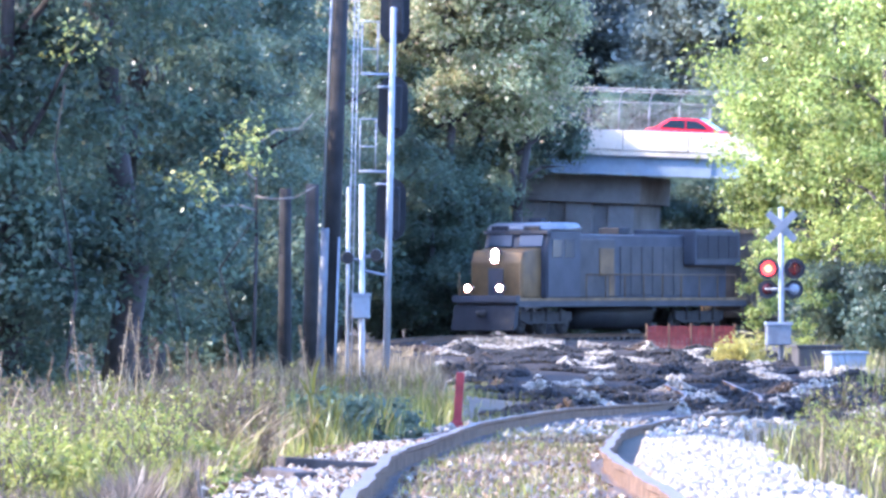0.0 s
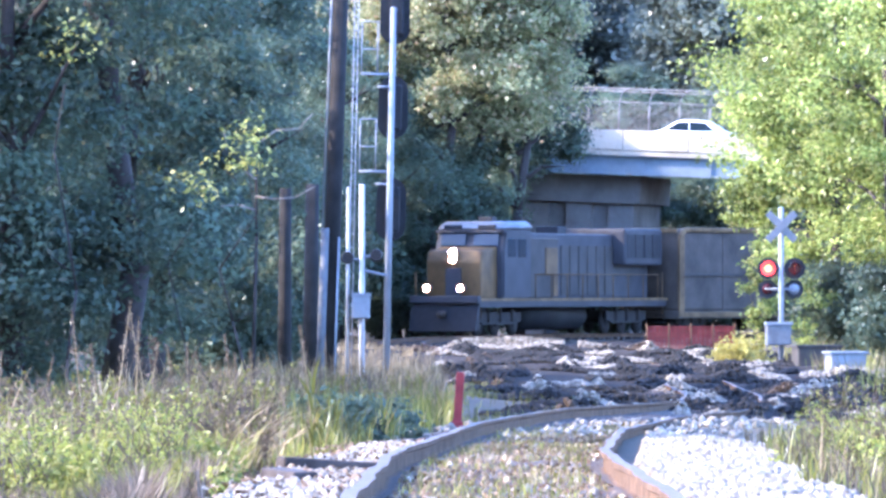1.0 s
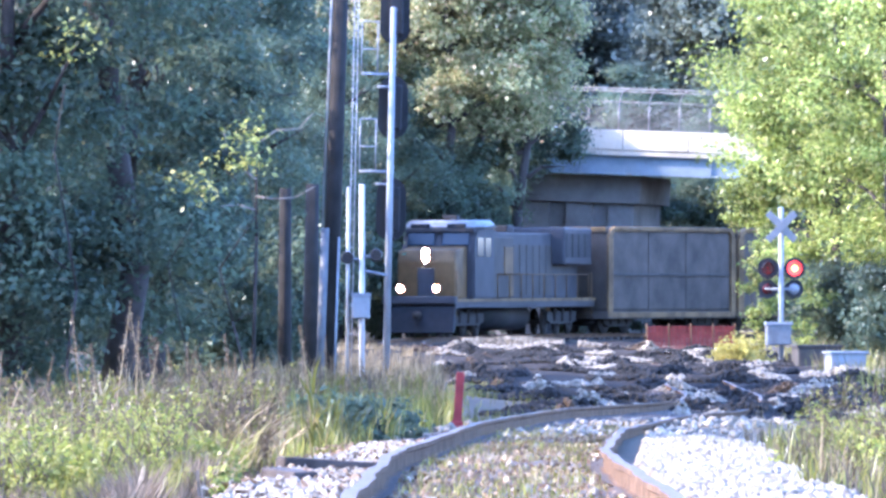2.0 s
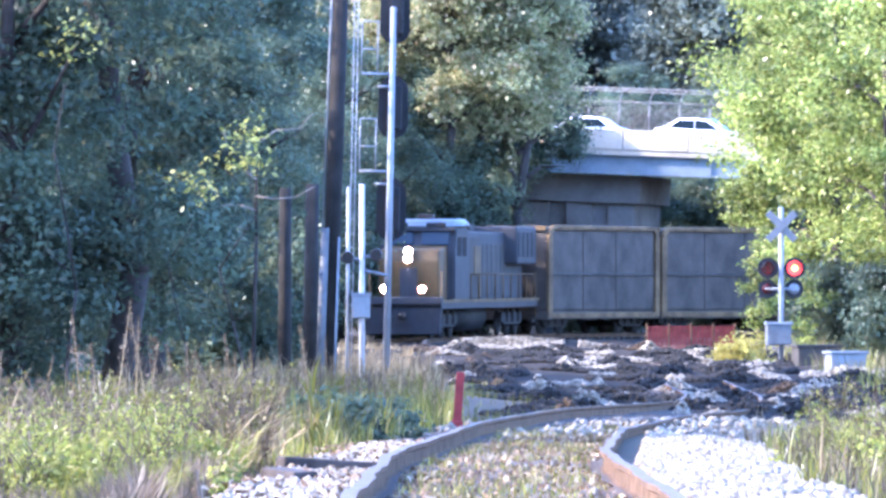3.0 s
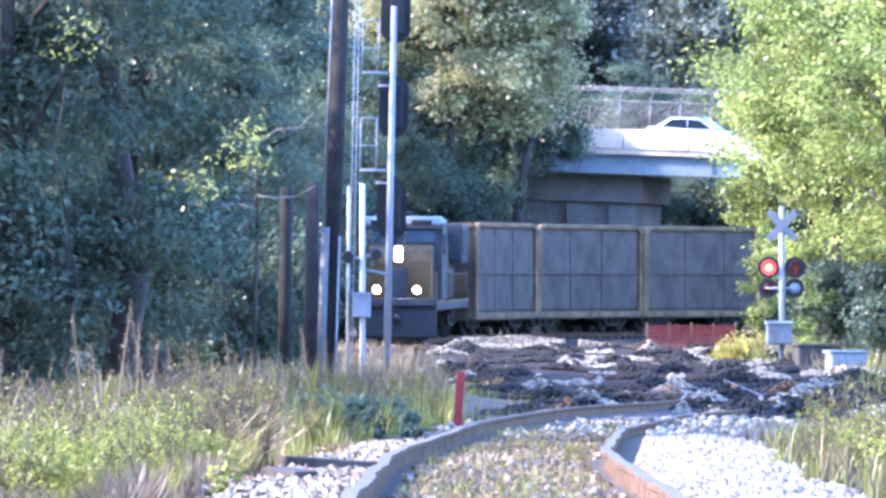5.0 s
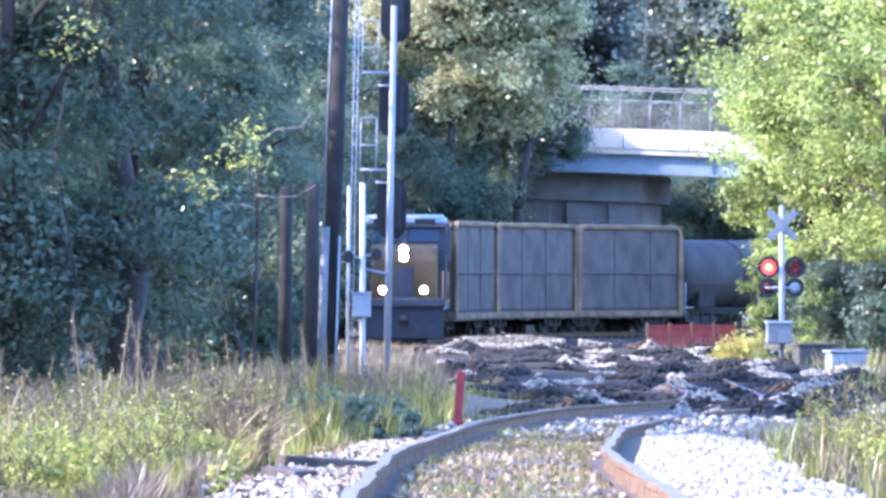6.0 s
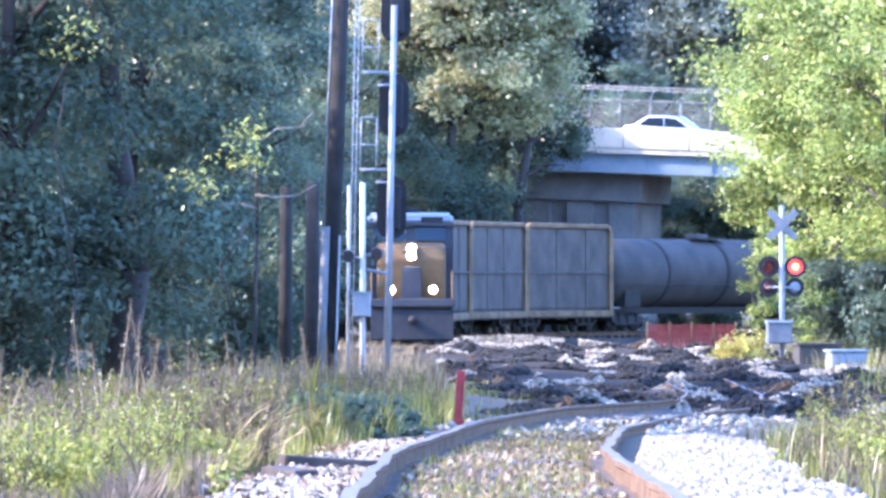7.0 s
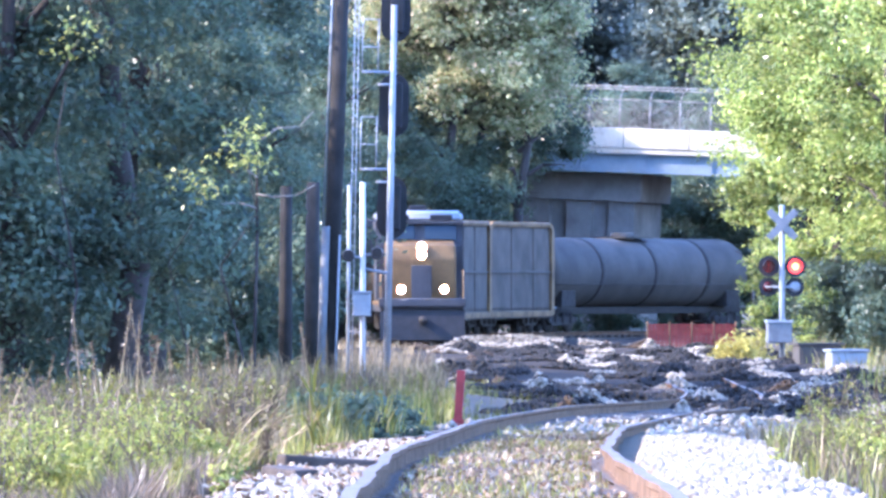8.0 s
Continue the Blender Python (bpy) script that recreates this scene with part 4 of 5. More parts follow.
def make_dwarf_mast():
    x, y = -1.6, 143
    s = thing("signal_case_post", pose(x, y, float(ground_z(x, y)), 0, 0, 0), "pale post with a grey terminal box and small lamps", "signal post")
    rodded("post", (0, 0, -0.3), (0, 0, 4.2), 0.055, WHITE, s, "off-white post", 12)
    boxed("terminal_box", (-0.2, 0.16, -0.2, 0.1, 1.55, 2.0), SILVER, s, "pale grey terminal box", 0.03)
    boxed("box_lid", (-0.22, 0.18, -0.22, 0.12, 2.0, 2.05), SILVER, s, "", 0.01)
    for x, z in ((-0.28, 2.75), (0.28, 2.8)):
        part("lamp_head", rod(bmesh.new(), (x, -0.15, z), (x, 0.15, z), 0.11, 0.13, 18), BLACK, s)
        rodded("lamp_arm", (0, 0, z - 0.05), (x, 0, z), 0.03, SILVER, s, "", 6)
    rodded("brace", (0, 0, 2.5), (0.5, 0, 2.4), 0.03, SILVER, s, "", 6)
    rodded("conduit", (-0.3, 0.1, 0), (-0.27, 0.1, 4.15), 0.035, GALV, s, "", 8)


make_dwarf_mast()


# ---- poles ----
def make_pole(x, y, h, r, lean, label, guard=False):
    p = thing("utility_pole", pose(x, y, float(ground_z(x, y)), 0, lean, 0), label, "utility pole", "poles among the trees")
    rodded("shaft", (0, 0, -0.3), (0, 0, h), r, POLEWOOD, p, "dark wooden shaft", 16, r * 0.8)
    if guard:
        bm = rod(bmesh.new(), (-0.13, -r - 0.03, -0.2), (-0.13, -r - 0.03, 3.15), 0.075, None, 12)
        part("cable_guard", bm, ZINC, p, "pale metal cable guard", True)
        rodded("conduit", (0.12, -r - 0.01, -0.2), (0.12, -r + 0.02, 3.0), 0.02, GALV, p, "", 8)
        # Thin pale wire added as the sun glint down the pole's left edge.
        rodded("edge_glint", (-r - 0.02, -0.02, 3.1), (-r * 0.8 - 0.02, -0.02, h), 0.02, GALV, p, "pale wire standing in for the glint on the pole edge", 6)


make_pole(-2.06, 128, 9.0, 0.16, 2.0, "weathered wooden utility pole with pale cable guard", True)
make_pole(-3.0, 137, 4.0, 0.14, 0.3, "dark wooden pole half hidden by trees")
make_pole(-2.55, 139, 4.1, 0.16, 0.6, "dark wooden pole half hidden by trees")


# ---- stones and grass ----
def stones(name, pts, size, mat, seed, label, category):
    """Angular stones at the points, one mesh."""
    rng = np.random.default_rng(seed)
    base = np.array([(0, 0, 1), (.9, 0, .2), (.28, .85, .2), (-.72, .53, .2), (-.72, -.53, .2), (.28, -.85, .2), (0, 0, -.6)])
    tri = np.array([(0, 1, 2), (0, 2, 3), (0, 3, 4), (0, 4, 5), (0, 5, 1), (6, 2, 1), (6, 3, 2), (6, 4, 3), (6, 5, 4), (6, 1, 5)])
    n = len(pts)
    v = base[None] * rng.uniform(0.6, 1.4, (n, 7, 3)) * (size * rng.uniform(0.5, 1.5, n))[:, None, None]
    a = rng.uniform(0, 6.28, n)
    c, s = np.cos(a)[:, None], np.sin(a)[:, None]
    v = np.stack([v[..., 0] * c - v[..., 1] * s, v[..., 0] * s + v[..., 1] * c, v[..., 2]], -1)
    tilt = rng.normal(0, 0.5, n)[:, None]
    v = np.stack([v[..., 0], v[..., 1] * np.cos(tilt) - v[..., 2] * np.sin(tilt), v[..., 1] * np.sin(tilt) + v[..., 2] * np.cos(tilt)], -1)
    v = v + pts[:, None, :]
    f = tri[None] + 7 * np.arange(n)[:, None, None]
    ob = bulk(name, v.reshape(-1, 3), f.reshape(-1, 3), mat)
    return tagged(ob, label, category, kind="stuff")


def strip_points(n, y0, y1, off0, off1, seed, lift=0.02):
    rng = np.random.default_rng(seed)
    y = y0 + (y1 - y0) * rng.random(n)
    x = line_x(y) + rng.uniform(off0, off1, n)
    return np.stack([x, y, ground_z(x, y) + lift], -1)


stones("ballast", strip_points(13000, 28, 76, 1.0, 2.2, 41), 0.036, BALLAST, 1, "bright white crushed stone ballast beside the rail", "ballast")
stones("ballast", strip_points(4200, 28, 70, -1.55, -0.9, 42), 0.036, BALLAST, 2, "pale grey crushed stone ballast beside the rail", "ballast")
stones("gravel", strip_points(2400, 28, 100, -0.68, 0.68, 43, -0.005), 0.015, GRIT, 3, "brown gravel between the rails", "gravel")
stones("ballast", strip_points(260, 30, 90, -0.66, 0.66, 46, 0.0), 0.032, BALLAST, 6, "pale stones strewn between the rails", "ballast")
stones("ballast", strip_points(2600, 76, 235, -1.9, 1.9, 44), 0.05, BALLAST, 4, "scattered pale ballast along the curving track", "ballast")


def make_litter():
    rng = np.random.default_rng(47)
    pts = np.concatenate([strip_points(3200, 30, 100, -0.66, 0.66, 48, 0.02), strip_points(900, 30, 70, -1.9, -0.9, 49, 0.06)])
    v, f = leaf_cloud(pts, 0.028, rng)
    tagged(bulk("leaf_litter", v, f, LITTER), "brown fallen leaves strewn over the track bed", "leaf litter", kind="stuff")


make_litter()


def windrows(seed):
    """Long low heaps of stone lying across the crossing, in place of sun glints on rail heads."""
    rng = np.random.default_rng(seed)
    out = []
    for x0, x1, y, h in ((0.9, 3.9, 238, 0.1), (0.6, 2.6, 247, 0.4), (2.2, 4.1, 246, 0.34), (4.6, 5.8, 245, 0.3), (6.3, 9.3, 246, 0.36), (5.7, 9.2, 236, 0.12), (4.0, 5.9, 205, 0.1), (6.6, 7.4, 208, 0.1), (1.9, 2.6, 150, 0.1), (2.7, 3.5, 126, 0.1), (7.5, 8.6, 190, 0.1),
                         (5.0, 6.0, 160, 0.08), (3.6, 4.2, 178, 0.1), (8.2, 9.6, 170, 0.1), (6.2, 7.1, 140, 0.09), (1.6, 2.0, 190, 0.12), (3.1, 3.5, 192, 0.12), (10.0, 11.2, 178, 0.1), (4.4, 5.2, 222, 0.08), (7.2, 8.3, 222, 0.1), (2.2, 3.2, 226, 0.08), (9.0, 10.5, 198, 0.1), (4.9, 5.5, 148, 0.1), (6.9, 7.6, 155, 0.1), (3.0, 3.6, 140, 0.1), (4.5, 5.0, 128, 0.08), (5.6, 6.1, 133, 0.08), (7.9, 8.8, 150, 0.1)):
        n = int(330 * (x1 - x0)) + 90
        x = rng.uniform(x0, x1, n)
        yy = y + rng.normal(0, 0.9, n)
        wave = 0.05 * np.sin(x * 2.2 + y) + 0.02 * np.sin(x * 5.1)
        z = top_z(x, yy) + 0.03 + np.maximum(wave, 0) + 0.8 * h * rng.random(n)
        out.append(np.stack([x, yy, z], -1))
    return np.concatenate(out)


stones("ballast", windrows(45), 0.045, BALLAST, 5, "low heaps of white stone standing in for rail glints along the crossing", "ballast")


def lumps(seed, count, size):
    """Short uneven mounds strewn over the crossing: the points of their stones."""
    rng = np.random.default_rng(seed)
    out = []
    for k in range(count):
        y = rng.uniform(114, 238)
        x = rng.uniform(2.0 - 0.028 * (y - 112), 8.2 + 0.03 * (y - 112))
        half, tall = rng.uniform(0.2, 0.9) * size, rng.uniform(0.12, 0.34)
        n = int(460 * half) + 70
        u = rng.uniform(-1, 1, n)
        px = x + half * u
        py = y + rng.normal(0, 0.35, n)
        rise = tall * np.clip(1 - u * u, 0, 1) * (0.6 + 0.4 * np.sin(3.1 * u + k)) * np.exp(-((py - y) / 0.5) ** 2)
        out.append(np.stack([px, py, top_z(px, py) + 0.02 + rise * rng.random(n) ** 0.4], -1))
    return np.concatenate(out)


# Pale heaps stand in for the shorter bright glints.
stones("ballast", lumps(46, 64, 0.8), 0.05, BALLAST, 7, "short heaps of pale stone standing in for glints on the crossing", "ballast")
# Dark mounds added to darken the crossing as tree shade would.
stones("cinders", lumps(47, 150, 1.5), 0.06, SHADE_CINDER, 8, "dark mounds standing in for tree shade on the crossing", "cinders")
stones("gravel", lumps(48, 26, 0.7), 0.05, GRIT, 9, "small brown dirt mounds on the crossing", "gravel")


def blades(name, pts, height, width, mat, seed, label, lean=0.35, parent=None):
    """Grass: each blade a bent strip of three quads."""
    rng = np.random.default_rng(seed)
    n = len(pts)
    swell = np.array([noise.noise(Vector((p[0] * 1.1, p[1] * 0.35, 7.7 + seed))) for p in pts]) if n > 100 else np.zeros(n)
    h = height * rng.uniform(0.4, 1.2, n) * np.clip(1 + 1.3 * swell, 0.35, 1.9)
    a = rng.uniform(0, 6.28, n)
    d = np.stack([np.cos(a), np.sin(a), np.zeros(n)], -1)
    w = np.stack([-np.sin(a), np.cos(a), np.zeros(n)], -1) * (width * rng.uniform(0.6, 1.3, n))[:, None]
    bend = (lean * h * rng.uniform(0.1, 1.3, n))[:, None]
    rows = []
    for t, k in ((0, 1.0), (0.4, 0.85), (0.75, 0.55), (1.0, 0.08)):
        c = pts + d * bend * t * t + np.array([0, 0, 1.0]) * (h * t * (1 - 0.18 * lean * t))[:, None]
        rows += [c - w * k, c + w * k]
    v = np.stack(rows, 1).reshape(-1, 3)
    f = np.array([(0, 1, 3, 2), (2, 3, 5, 4), (4, 5, 7, 6)])[None] + 8 * np.arange(n)[:, None, None]
    ob = bulk(name, v, f.reshape(-1, 4), mat, parent)
    return tagged(ob, label, "grass", kind="stuff") if not parent else ob


def field(n, x0, x1, y0, y1, seed):
    rng = np.random.default_rng(seed)
    x, y = rng.uniform(x0, x1, n), rng.uniform(y0, y1, n)
    return np.stack([x, y, ground_z(x, y)], -1)


def clear_of_line(pts, gap):
    return pts[np.abs(pts[:, 0] - line_x(pts[:, 1])) > gap]


def patchy(pts, scale, keep, seed):
    """Thins the points into uneven tufts."""
    rng = np.random.default_rng(seed)
    n = np.array([noise.noise(Vector((p[0] * scale, p[1] * scale * 0.4, seed))) for p in pts])
    return pts[n + rng.normal(0, 0.12, len(pts)) > keep]


blades("grass", patchy(clear_of_line(field(42000, -4.4, -0.9, 37, 60, 51), 1.75), 0.9, -0.05, 1), 0.25, 0.0055, GRASS, 1, "tall sunlit yellow-green grass beside the ballast", 0.5)
blades("grass", patchy(clear_of_line(field(5500, -4.4, -0.9, 44, 60, 57), 1.9), 0.6, 0.0, 2), 0.45, 0.006, STRAW, 7, "dry straw-coloured grass among the green", 0.55)
blades("grass", patchy(clear_of_line(field(34000, -4.0, -1.0, 32, 43, 62), 1.7), 0.9, -0.2, 9), 0.21, 0.006, HUSK, 11, "dry brown grass at the edge of the ballast", 0.6)
blades("grass", clear_of_line(field(1500, -3.8, -0.9, 43, 58, 63), 1.75), 0.46, 0.011, STRAW, 12, "pale arching grass blades", 1.4)
blades("grass", patchy(clear_of_line(field(16000, -5.5, 0.2, 66, 100, 52), 1.8), 0.6, -0.15, 3), 0.45, 0.010, GRASS, 2, "rough grass on the verge under the trees", 0.5)
blades("grass", patchy(clear_of_line(field(11000, 2.3, 5.5, 36, 75, 53), 2.15), 0.8, -0.05, 4), 0.30, 0.007, GRASS, 3, "dry green grass beside the ballast", 0.5)
blades("grass", patchy(clear_of_line(field(9000, 2.4, 5.5, 36, 64, 66), 2.2), 0.9, -0.1, 10), 0.28, 0.006, HUSK, 15, "brown dead grass beside the white ballast", 0.7)
blades("grass", patchy(strip_points(4000, 30, 80, -0.6, 0.6, 54), 1.2, 0.05, 5), 0.05, 0.004, STRAW, 4, "short dry grass between the rails", 0.8)
blades("grass", clear_of_line(field(10000, -5, 0.0, 96, 155, 55), 2.2), 0.55, 0.009, STRAW, 5, "dry straw-coloured grass by the signal", 0.5)
blades("grass", patchy(clear_of_line(field(4500, 0.0, 2.6, 92, 160, 59), 1.9), 0.5, 0.0, 7), 0.2, 0.008, GRASS, 9, "thin green grass beside the curve", 0.7)
blades("grass", patchy(strip_points(5000, 30, 90, -0.62, 0.62, 60), 1.4, 0.0, 8), 0.07, 0.004, GRASS, 10, "thin green grass between the rails", 0.8)
blades("grass", patchy(clear_of_line(field(6000, 2.9, 5.8, 48, 85, 58), 2.0), 0.7, 0.0, 6), 0.34, 0.006, STRAW, 8, "dry brown grass beside the white ballast", 0.6)
verge = field(6000, -6, -0.9, 158, 238, 64)
verge[:, 2] = top_z(verge[:, 0], verge[:, 1])
blades("grass", clear_of_line(verge, 2.0), 0.3, 0.012, STRAW, 13, "dry straw-coloured grass beside the crossing", 0.5)
blades("grass", field(5000, 9.9, 13.5, 176, 202, 65), 0.55, 0.012, STRAW, 14, "tan dry grass round the relay cases", 0.6)
blades("grass", clear_of_line(field(6000, 9.5, 18, 150, 225, 56), 2.2), 0.7, 0.02, GRASS, 6, "overgrown grass beyond the crossing", 0.5)


# ---- weeds and bushes ----
def make_bush(seed, radius, height, mat, n, size, label):
    rng = np.random.default_rng(seed)
    b = thing("bush", Matrix(), label, "bush")
    bm = bmesh.new()
    for k in range(7):
        a, r = rng.uniform(0, 6.28), radius * rng.uniform(0.2, 0.7)
        rod(bm, (0, 0, -0.1), (r * math.cos(a), r * math.sin(a), height * rng.uniform(0.5, 0.9)), 0.015, 0.005, 5)
    tagged(part("stems", bm, BARK, b), kind="stuff")
    cl = rng.normal(size=(26, 3)) * np.array([radius * 0.45, radius * 0.45, 0]) + np.array([0, 0, 1.0]) * (height * rng.uniform(0.08, 0.85, 26))[:, None]
    w = rng.integers(0, 26, n)
    way = rng.normal(size=(n, 3))
    way /= np.linalg.norm(way, axis=1)[:, None]
    v, f = leaf_cloud(cl[w] + way * np.abs(rng.normal(0.7, 0.4, n))[:, None] * height * 0.22, size, rng, way)
    v[:, 2] = np.maximum(v[:, 2], 0)
    bulk("foliage", v, f, mat, b)
    return b


low_weeds = [make_bush(61, 0.5, 0.5, LEAF_WEED, 1500, 0.026, "low yellow-green weeds in sun"), make_bush(62, 0.5, 0.4, LEAF_WEED, 1500, 0.024, "low yellow-green weeds in sun")]
rng = np.random.default_rng(63)
plant(low_weeds, [(-1.75 - 2.0 * rng.random(), 41 + 15 * rng.random(), 360 * rng.random()) for k in range(120)] +
      [(3.0 + 1.6 * rng.random(), 42 + 20 * rng.random(), 360 * rng.random()) for k in range(8)], "weeds in the grass")
# Dark low bushes stand in for grass lying in shade on the verge.
shade_bushes = [make_bush(64, 0.8, 0.6, LEAF_SHADE, 3000, 0.05, "shade-dark leafy bush standing in for shaded grass beside the track"), make_bush(65, 0.7, 0.5, LEAF_SHADE, 2600, 0.05, "shade-dark leafy bush standing in for shaded grass beside the track")]
plant(shade_bushes, [(-1.2, 76, 0), (-0.95, 81, 60), (-1.5, 84, 120), (-0.8, 88, 190), (-1.2, 93, 250), (-2.2, 90, 300), (-3.4, 92, 20), (-4.6, 88, 80)], "bushes on the verge")
yellow_bush = make_bush(66, 0.7, 1.25, LEAF_YELLOW, 2600, 0.06, "yellow-green bush at the crossing")
plant([yellow_bush], [(8.05, 199, 0), (8.55, 202, 100)], "bushes at the crossing")


def make_weed(seed, h):
    """A tall grass stalk with drooping leaves and a feathery seed head."""
    rng = np.random.default_rng(seed)
    w = thing("tall_weed", Matrix(), "tall dry grass stalk with a brown seed head", "weed", "tall weeds")
    tip = Vector((rng.normal() * 0.16 + 0.05, rng.normal() * 0.16, h))
    mid = Vector((tip.x * 0.3, tip.y * 0.3, h * 0.55))
    bm = bmesh.new()
    rod(bm, (0, 0, 0), mid, 0.007, 0.006, 5), rod(bm, mid, tip, 0.006, 0.003, 5)
    part("stalk", bm, STRAW, w)
    base = np.repeat(np.array([[0, 0, h * k] for k in (0.1, 0.2, 0.3, 0.42, 0.55)]), 3, 0)
    blades("leaves", base, 0.34, 0.011, GRASS, seed, "", 1.1, w)
    n = 130
    t = rng.random(n)
    c = np.array(mid)[None] + (np.array(tip) - np.array(mid))[None] * (0.35 + 0.7 * t)[:, None] + rng.normal(size=(n, 3)) * (0.017 * (1.15 - t))[:, None]
    v, f = leaf_cloud(c, 0.012, rng)
    tagged(bulk("seed_head", v, f, HUSK, w, "brown feathery seed head"), kind="stuff")
    return w


weeds = [make_weed(70 + k, h) for k, h in enumerate((1.32, 1.05, 0.8, 0.95, 1.1, 0.7))]
rng = np.random.default_rng(71)
plant(weeds, [(-2.13, 50, 0), (-1.83, 52, 40), (-2.9, 49, 80), (-1.36, 52, 130), (-0.97, 54, 170), (-2.55, 51, 210)] +
      [(-1.5 - 2.2 * rng.random(), 44 + 14 * rng.random(), 360 * rng.random()) for k in range(24)] +
      [(-1.6 + 1.6 * rng.random(), 92 + 10 * rng.random(), 360 * rng.random()) for k in range(16)], "tall weeds")


def make_forb(seed, tall, leaf, label):
    """A branching weed: dark forked stems with small leaves along them."""
    rng = np.random.default_rng(seed)
    w = thing("branching_weed", Matrix(), label, "weed")
    bm, at = bmesh.new(), []
    for k in range(5):
        a, lean, h = rng.uniform(0, 6.28), rng.uniform(0.05, 0.35), tall * rng.uniform(0.5, 1.0)
        foot = Vector((0.1 * rng.normal(), 0.1 * rng.normal(), -0.02))
        tip = foot + Vector((math.cos(a) * lean * h, math.sin(a) * lean * h, h))
        rod(bm, foot, tip, 0.007, 0.003, 5)
        for j in range(6):
            p = foot.lerp(tip, rng.uniform(0.35, 0.95))
            b, n = rng.uniform(0, 6.28), rng.uniform(0.06, 0.17)
            q = p + Vector((math.cos(b) * n * 0.7, math.sin(b) * n * 0.7, n))
            rod(bm, p, q, 0.004, 0.002, 4)
            at += [np.array(p.lerp(q, t)) + rng.normal(size=3) * 0.018 for t in rng.uniform(0.2, 1.1, 9)]
    tagged(part("stem_tuft", bm, HUSK, w, "dark forked stems"), kind="stuff")
    v, f = leaf_cloud(np.array(at), 0.017, rng)
    bulk("foliage", v, f, leaf, w)
    return w


forbs = [make_forb(80 + k, 0.7, LEAF_WEED, "branching weed with dark forked stems and yellow-green leaves") for k in range(5)]
dry_forbs = [make_forb(90 + k, 0.95, (HUSK, GRASS, STRAW)[k], "tall withered weed with brown forked stems") for k in range(3)]
rng = np.random.default_rng(86)
plant(forbs, [(-1.55 - 2.3 * rng.random(), 39 + 16 * rng.random(), 360 * rng.random()) for k in range(90)] +
      [(2.95 + 1.8 * rng.random(), 42 + 22 * rng.random(), 360 * rng.random()) for k in range(26)], "branching weeds")


plant(dry_forbs, [(-1.3 - 3.0 * rng.random(), 47 + 13 * rng.random(), 360 * rng.random()) for k in range(84)] +
      [(3.2 + 1.6 * rng.random(), 48 + 20 * rng.random(), 360 * rng.random()) for k in range(14)] +
      [(-2.6 + 2.4 * rng.random(), 94 + 10 * rng.random(), 360 * rng.random()) for k in range(30)], "withered weeds")


# ---- discarded timbers on the ballast ----
def make_timber(x, y, turn, length):
    z = float(ground_z(x, y)) + 0.02
    t = thing("old_tie", pose(x, y, z, 0, 4, turn), "grey weathered timber lying on the ballast", "timber", "discarded timbers")
    bm = box(bmesh.new(), -length / 2, length / 2, -0.1, 0.1, -0.03, 0.09, 0.02)
    part("beam", bm, TIMBER, t)


make_timber(-0.80, 50, 20, 0.7)
make_timber(-0.98, 46, -50, 0.35)


# ---- ties ----
def make_ties():
    rng = np.random.default_rng(90)
    bm = box(bmesh.new(), -1.28, 1.28, -0.11, 0.11, -0.16, 0.0, 0.015)
    me = bpy.data.meshes.new("tie")
    bm.to_mesh(me)
    bm.free()
    me.materials.append(TIMBER)
    def seat(y):
        slope = float(line_x(y + 0.5) - line_x(y - 0.5))
        return pose(float(line_x(y)) + rng.normal() * 0.04, y, float(rail_z(y)) - 0.145, 0, math.degrees(float(cant(y)) / 1.5), -math.degrees(math.atan(slope)) + rng.normal() * 1.2)

    for k in range(290):
        y = 26 + 0.56 * k
        ob = new("tie", me)
        ob.parent = TRACK
        ob.matrix_basis = seat(y)
    verts, faces = [], []
    for y in list(np.arange(-24, 25.8, 0.56)) + list(np.arange(26 + 0.56 * 290, 345, 0.56)):
        m = seat(float(y))
        n = len(verts)
        verts += [tuple(m @ Vector(c)) for c in ((-1.28, -.11, -.16), (1.28, -.11, -.16), (1.28, .11, -.16), (-1.28, .11, -.16), (-1.28, -.11, 0), (1.28, -.11, 0), (1.28, .11, 0), (-1.28, .11, 0))]
        faces += [tuple(n + q for q in f) for f in ((3, 2, 1, 0), (4, 5, 6, 7), (0, 1, 5, 4), (1, 2, 6, 5), (2, 3, 7, 6), (3, 0, 4, 7))]
    tagged(link("far_ties", verts, faces, TIMBER, TRACK), kind="stuff")


make_ties()


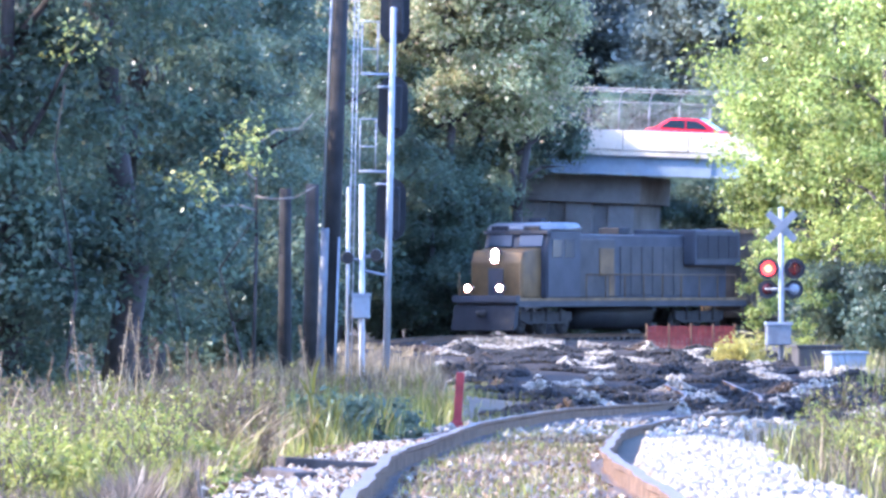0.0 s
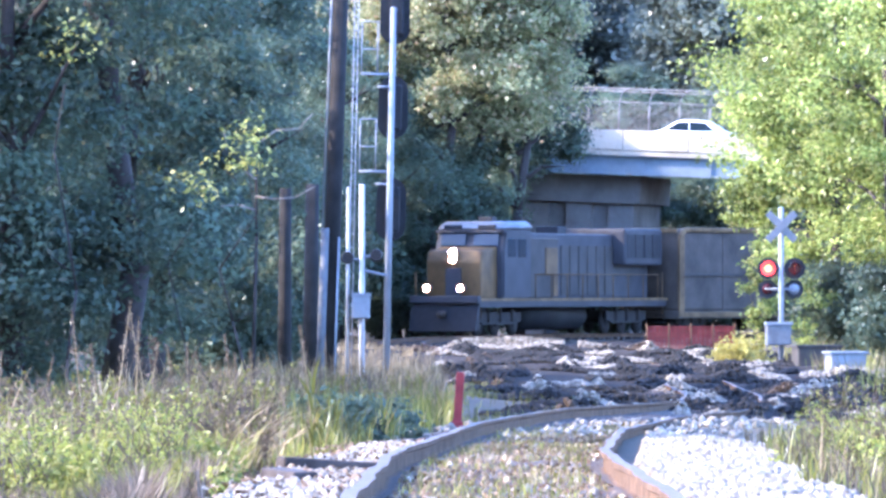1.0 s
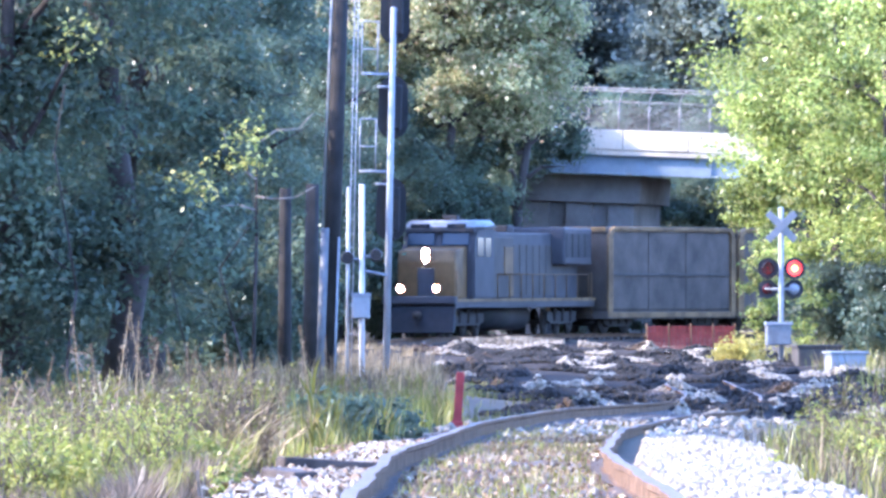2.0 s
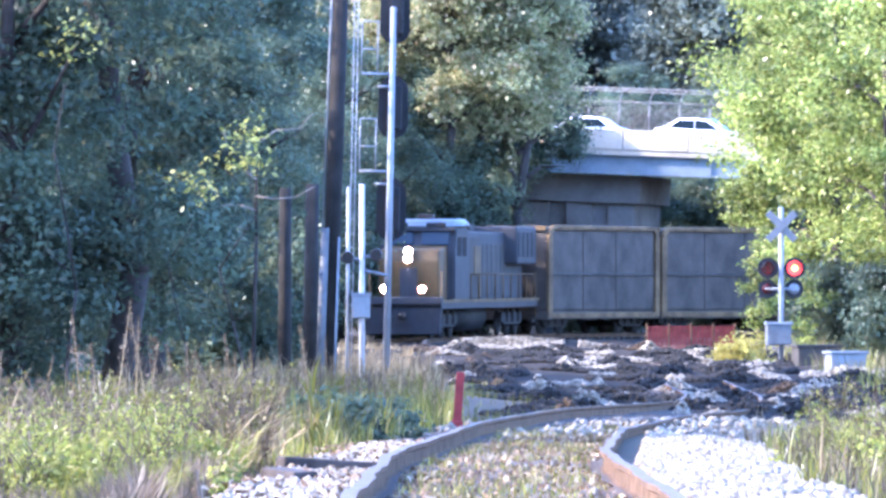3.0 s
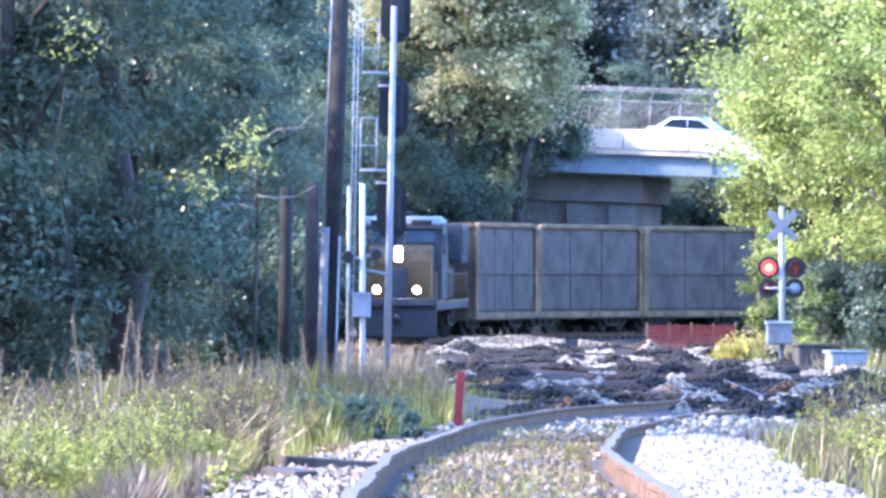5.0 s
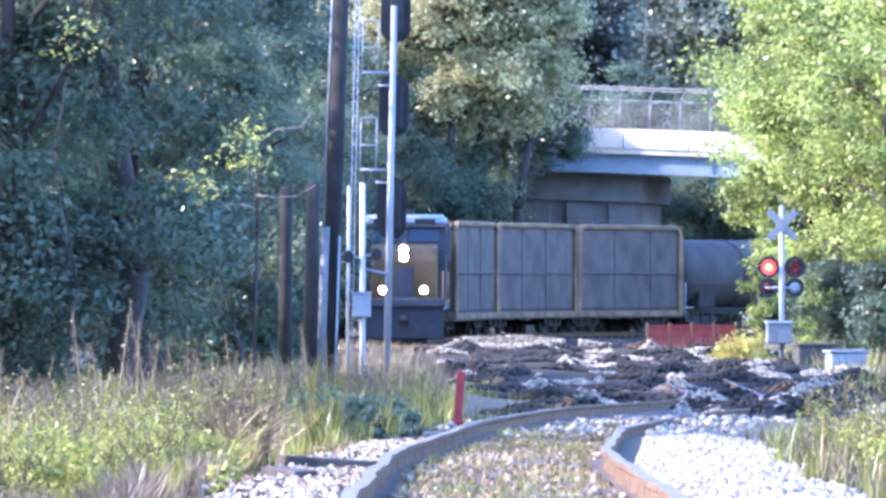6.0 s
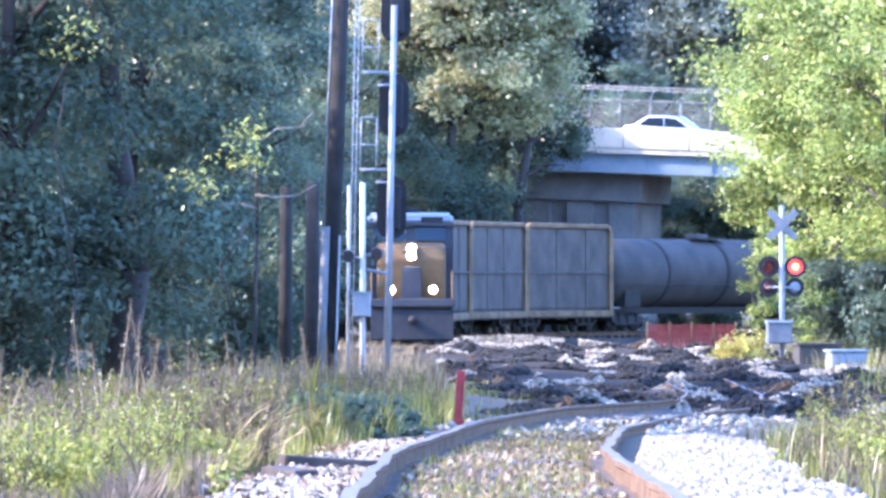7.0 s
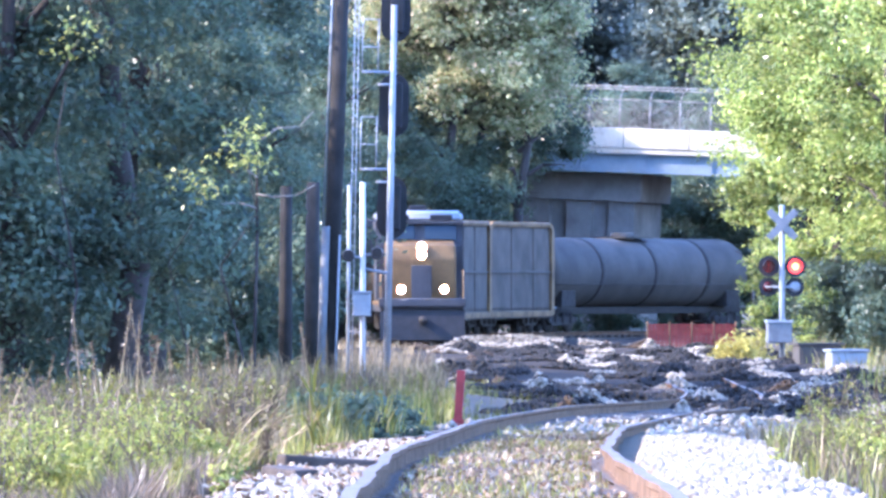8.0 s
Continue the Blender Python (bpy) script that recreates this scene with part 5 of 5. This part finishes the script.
# ---- moving things ----
def line_pose(front, a, b, s_of, y_of):
    """Pose of a car whose front coupler is at the arc length front, on bogies a and b behind it."""
    pts = []
    for d in (a, b):
        y = float(np.interp(front - d, s_of, y_of))
        pts.append(Vector((float(line_x(y)), y, float(rail_z(y)))))
    way = (pts[0] - pts[1]).normalized()
    eye = pts[0] + way * a
    side = Vector((0, 0, 1)).cross(way).normalized()
    up = way.cross(side)
    return Matrix(((way.x, side.x, up.x, eye.x), (way.y, side.y, up.y, eye.y), (way.z, side.z, up.z, eye.z), (0, 0, 0, 1)))


SPEED = 6.333


def motions():
    # arc length along the line, growing towards the camera
    y_of = fine_y[::-1]
    x_of = fine_x[::-1]
    s_of = np.concatenate([[0], np.cumsum(np.hypot(np.diff(x_of), np.diff(y_of)))])
    start = float(np.interp(-297.23, -y_of, s_of))
    for car, wheels, back, a, b in TRAIN:
        walk(car, [(t, line_pose(start + SPEED * t - back, a, b, s_of, y_of)) for t in np.arange(0, 8.01, 0.25)])
        for w, r in wheels:
            x, z = w.location.x, w.location.z
            walk(w, [(t, Matrix.Translation((x, 0, z)) @ Matrix.Rotation(SPEED * t / r, 4, 'Y')) for t in np.arange(0, 8.01, 0.1)])
    base = BRIDGE.matrix_basis
    for car, t0, x0, v, way in ROAD_CARS:
        lane = -2.2 if way > 0 else 2.2
        turn = Matrix.Rotation(0 if way > 0 else math.pi, 4, 'Z')
        rows = []
        for t in (0.0, 8.0):
            x = x0 + way * v * (t - t0)
            rows.append((t, base @ Matrix.Translation(((x - 6.0) * 1.03, lane, 8.7)) @ turn))
        walk(car, rows)
        for c in car.animation_data.action.layers[0].strips[0].channelbag(car.animation_data.action_slot).fcurves:
            for k in c.keyframe_points:
                k.interpolation = 'LINEAR'
    # the lamps flash in turn: each reflector swings face on, then edge on
    flips = (0.3, 0.87, 1.43, 2.07, 2.7, 3.37, 3.9, 4.53, 5.13, 5.73, 6.37, 7.1, 7.7)
    for side, lens in enumerate(BULBS):
        home = lens.location.copy()
        lit = side == 0
        rows = [(0.0, lit)]
        for t in flips:
            rows += [(t, lit), (t + 0.034, not lit)]
            lit = not lit
        rows.append((8.0, lit))
        walk(lens, [(t, Matrix.Translation(home) @ Matrix.Rotation(0 if on else radians(85.4), 4, 'Z')) for t, on in rows])


motions()
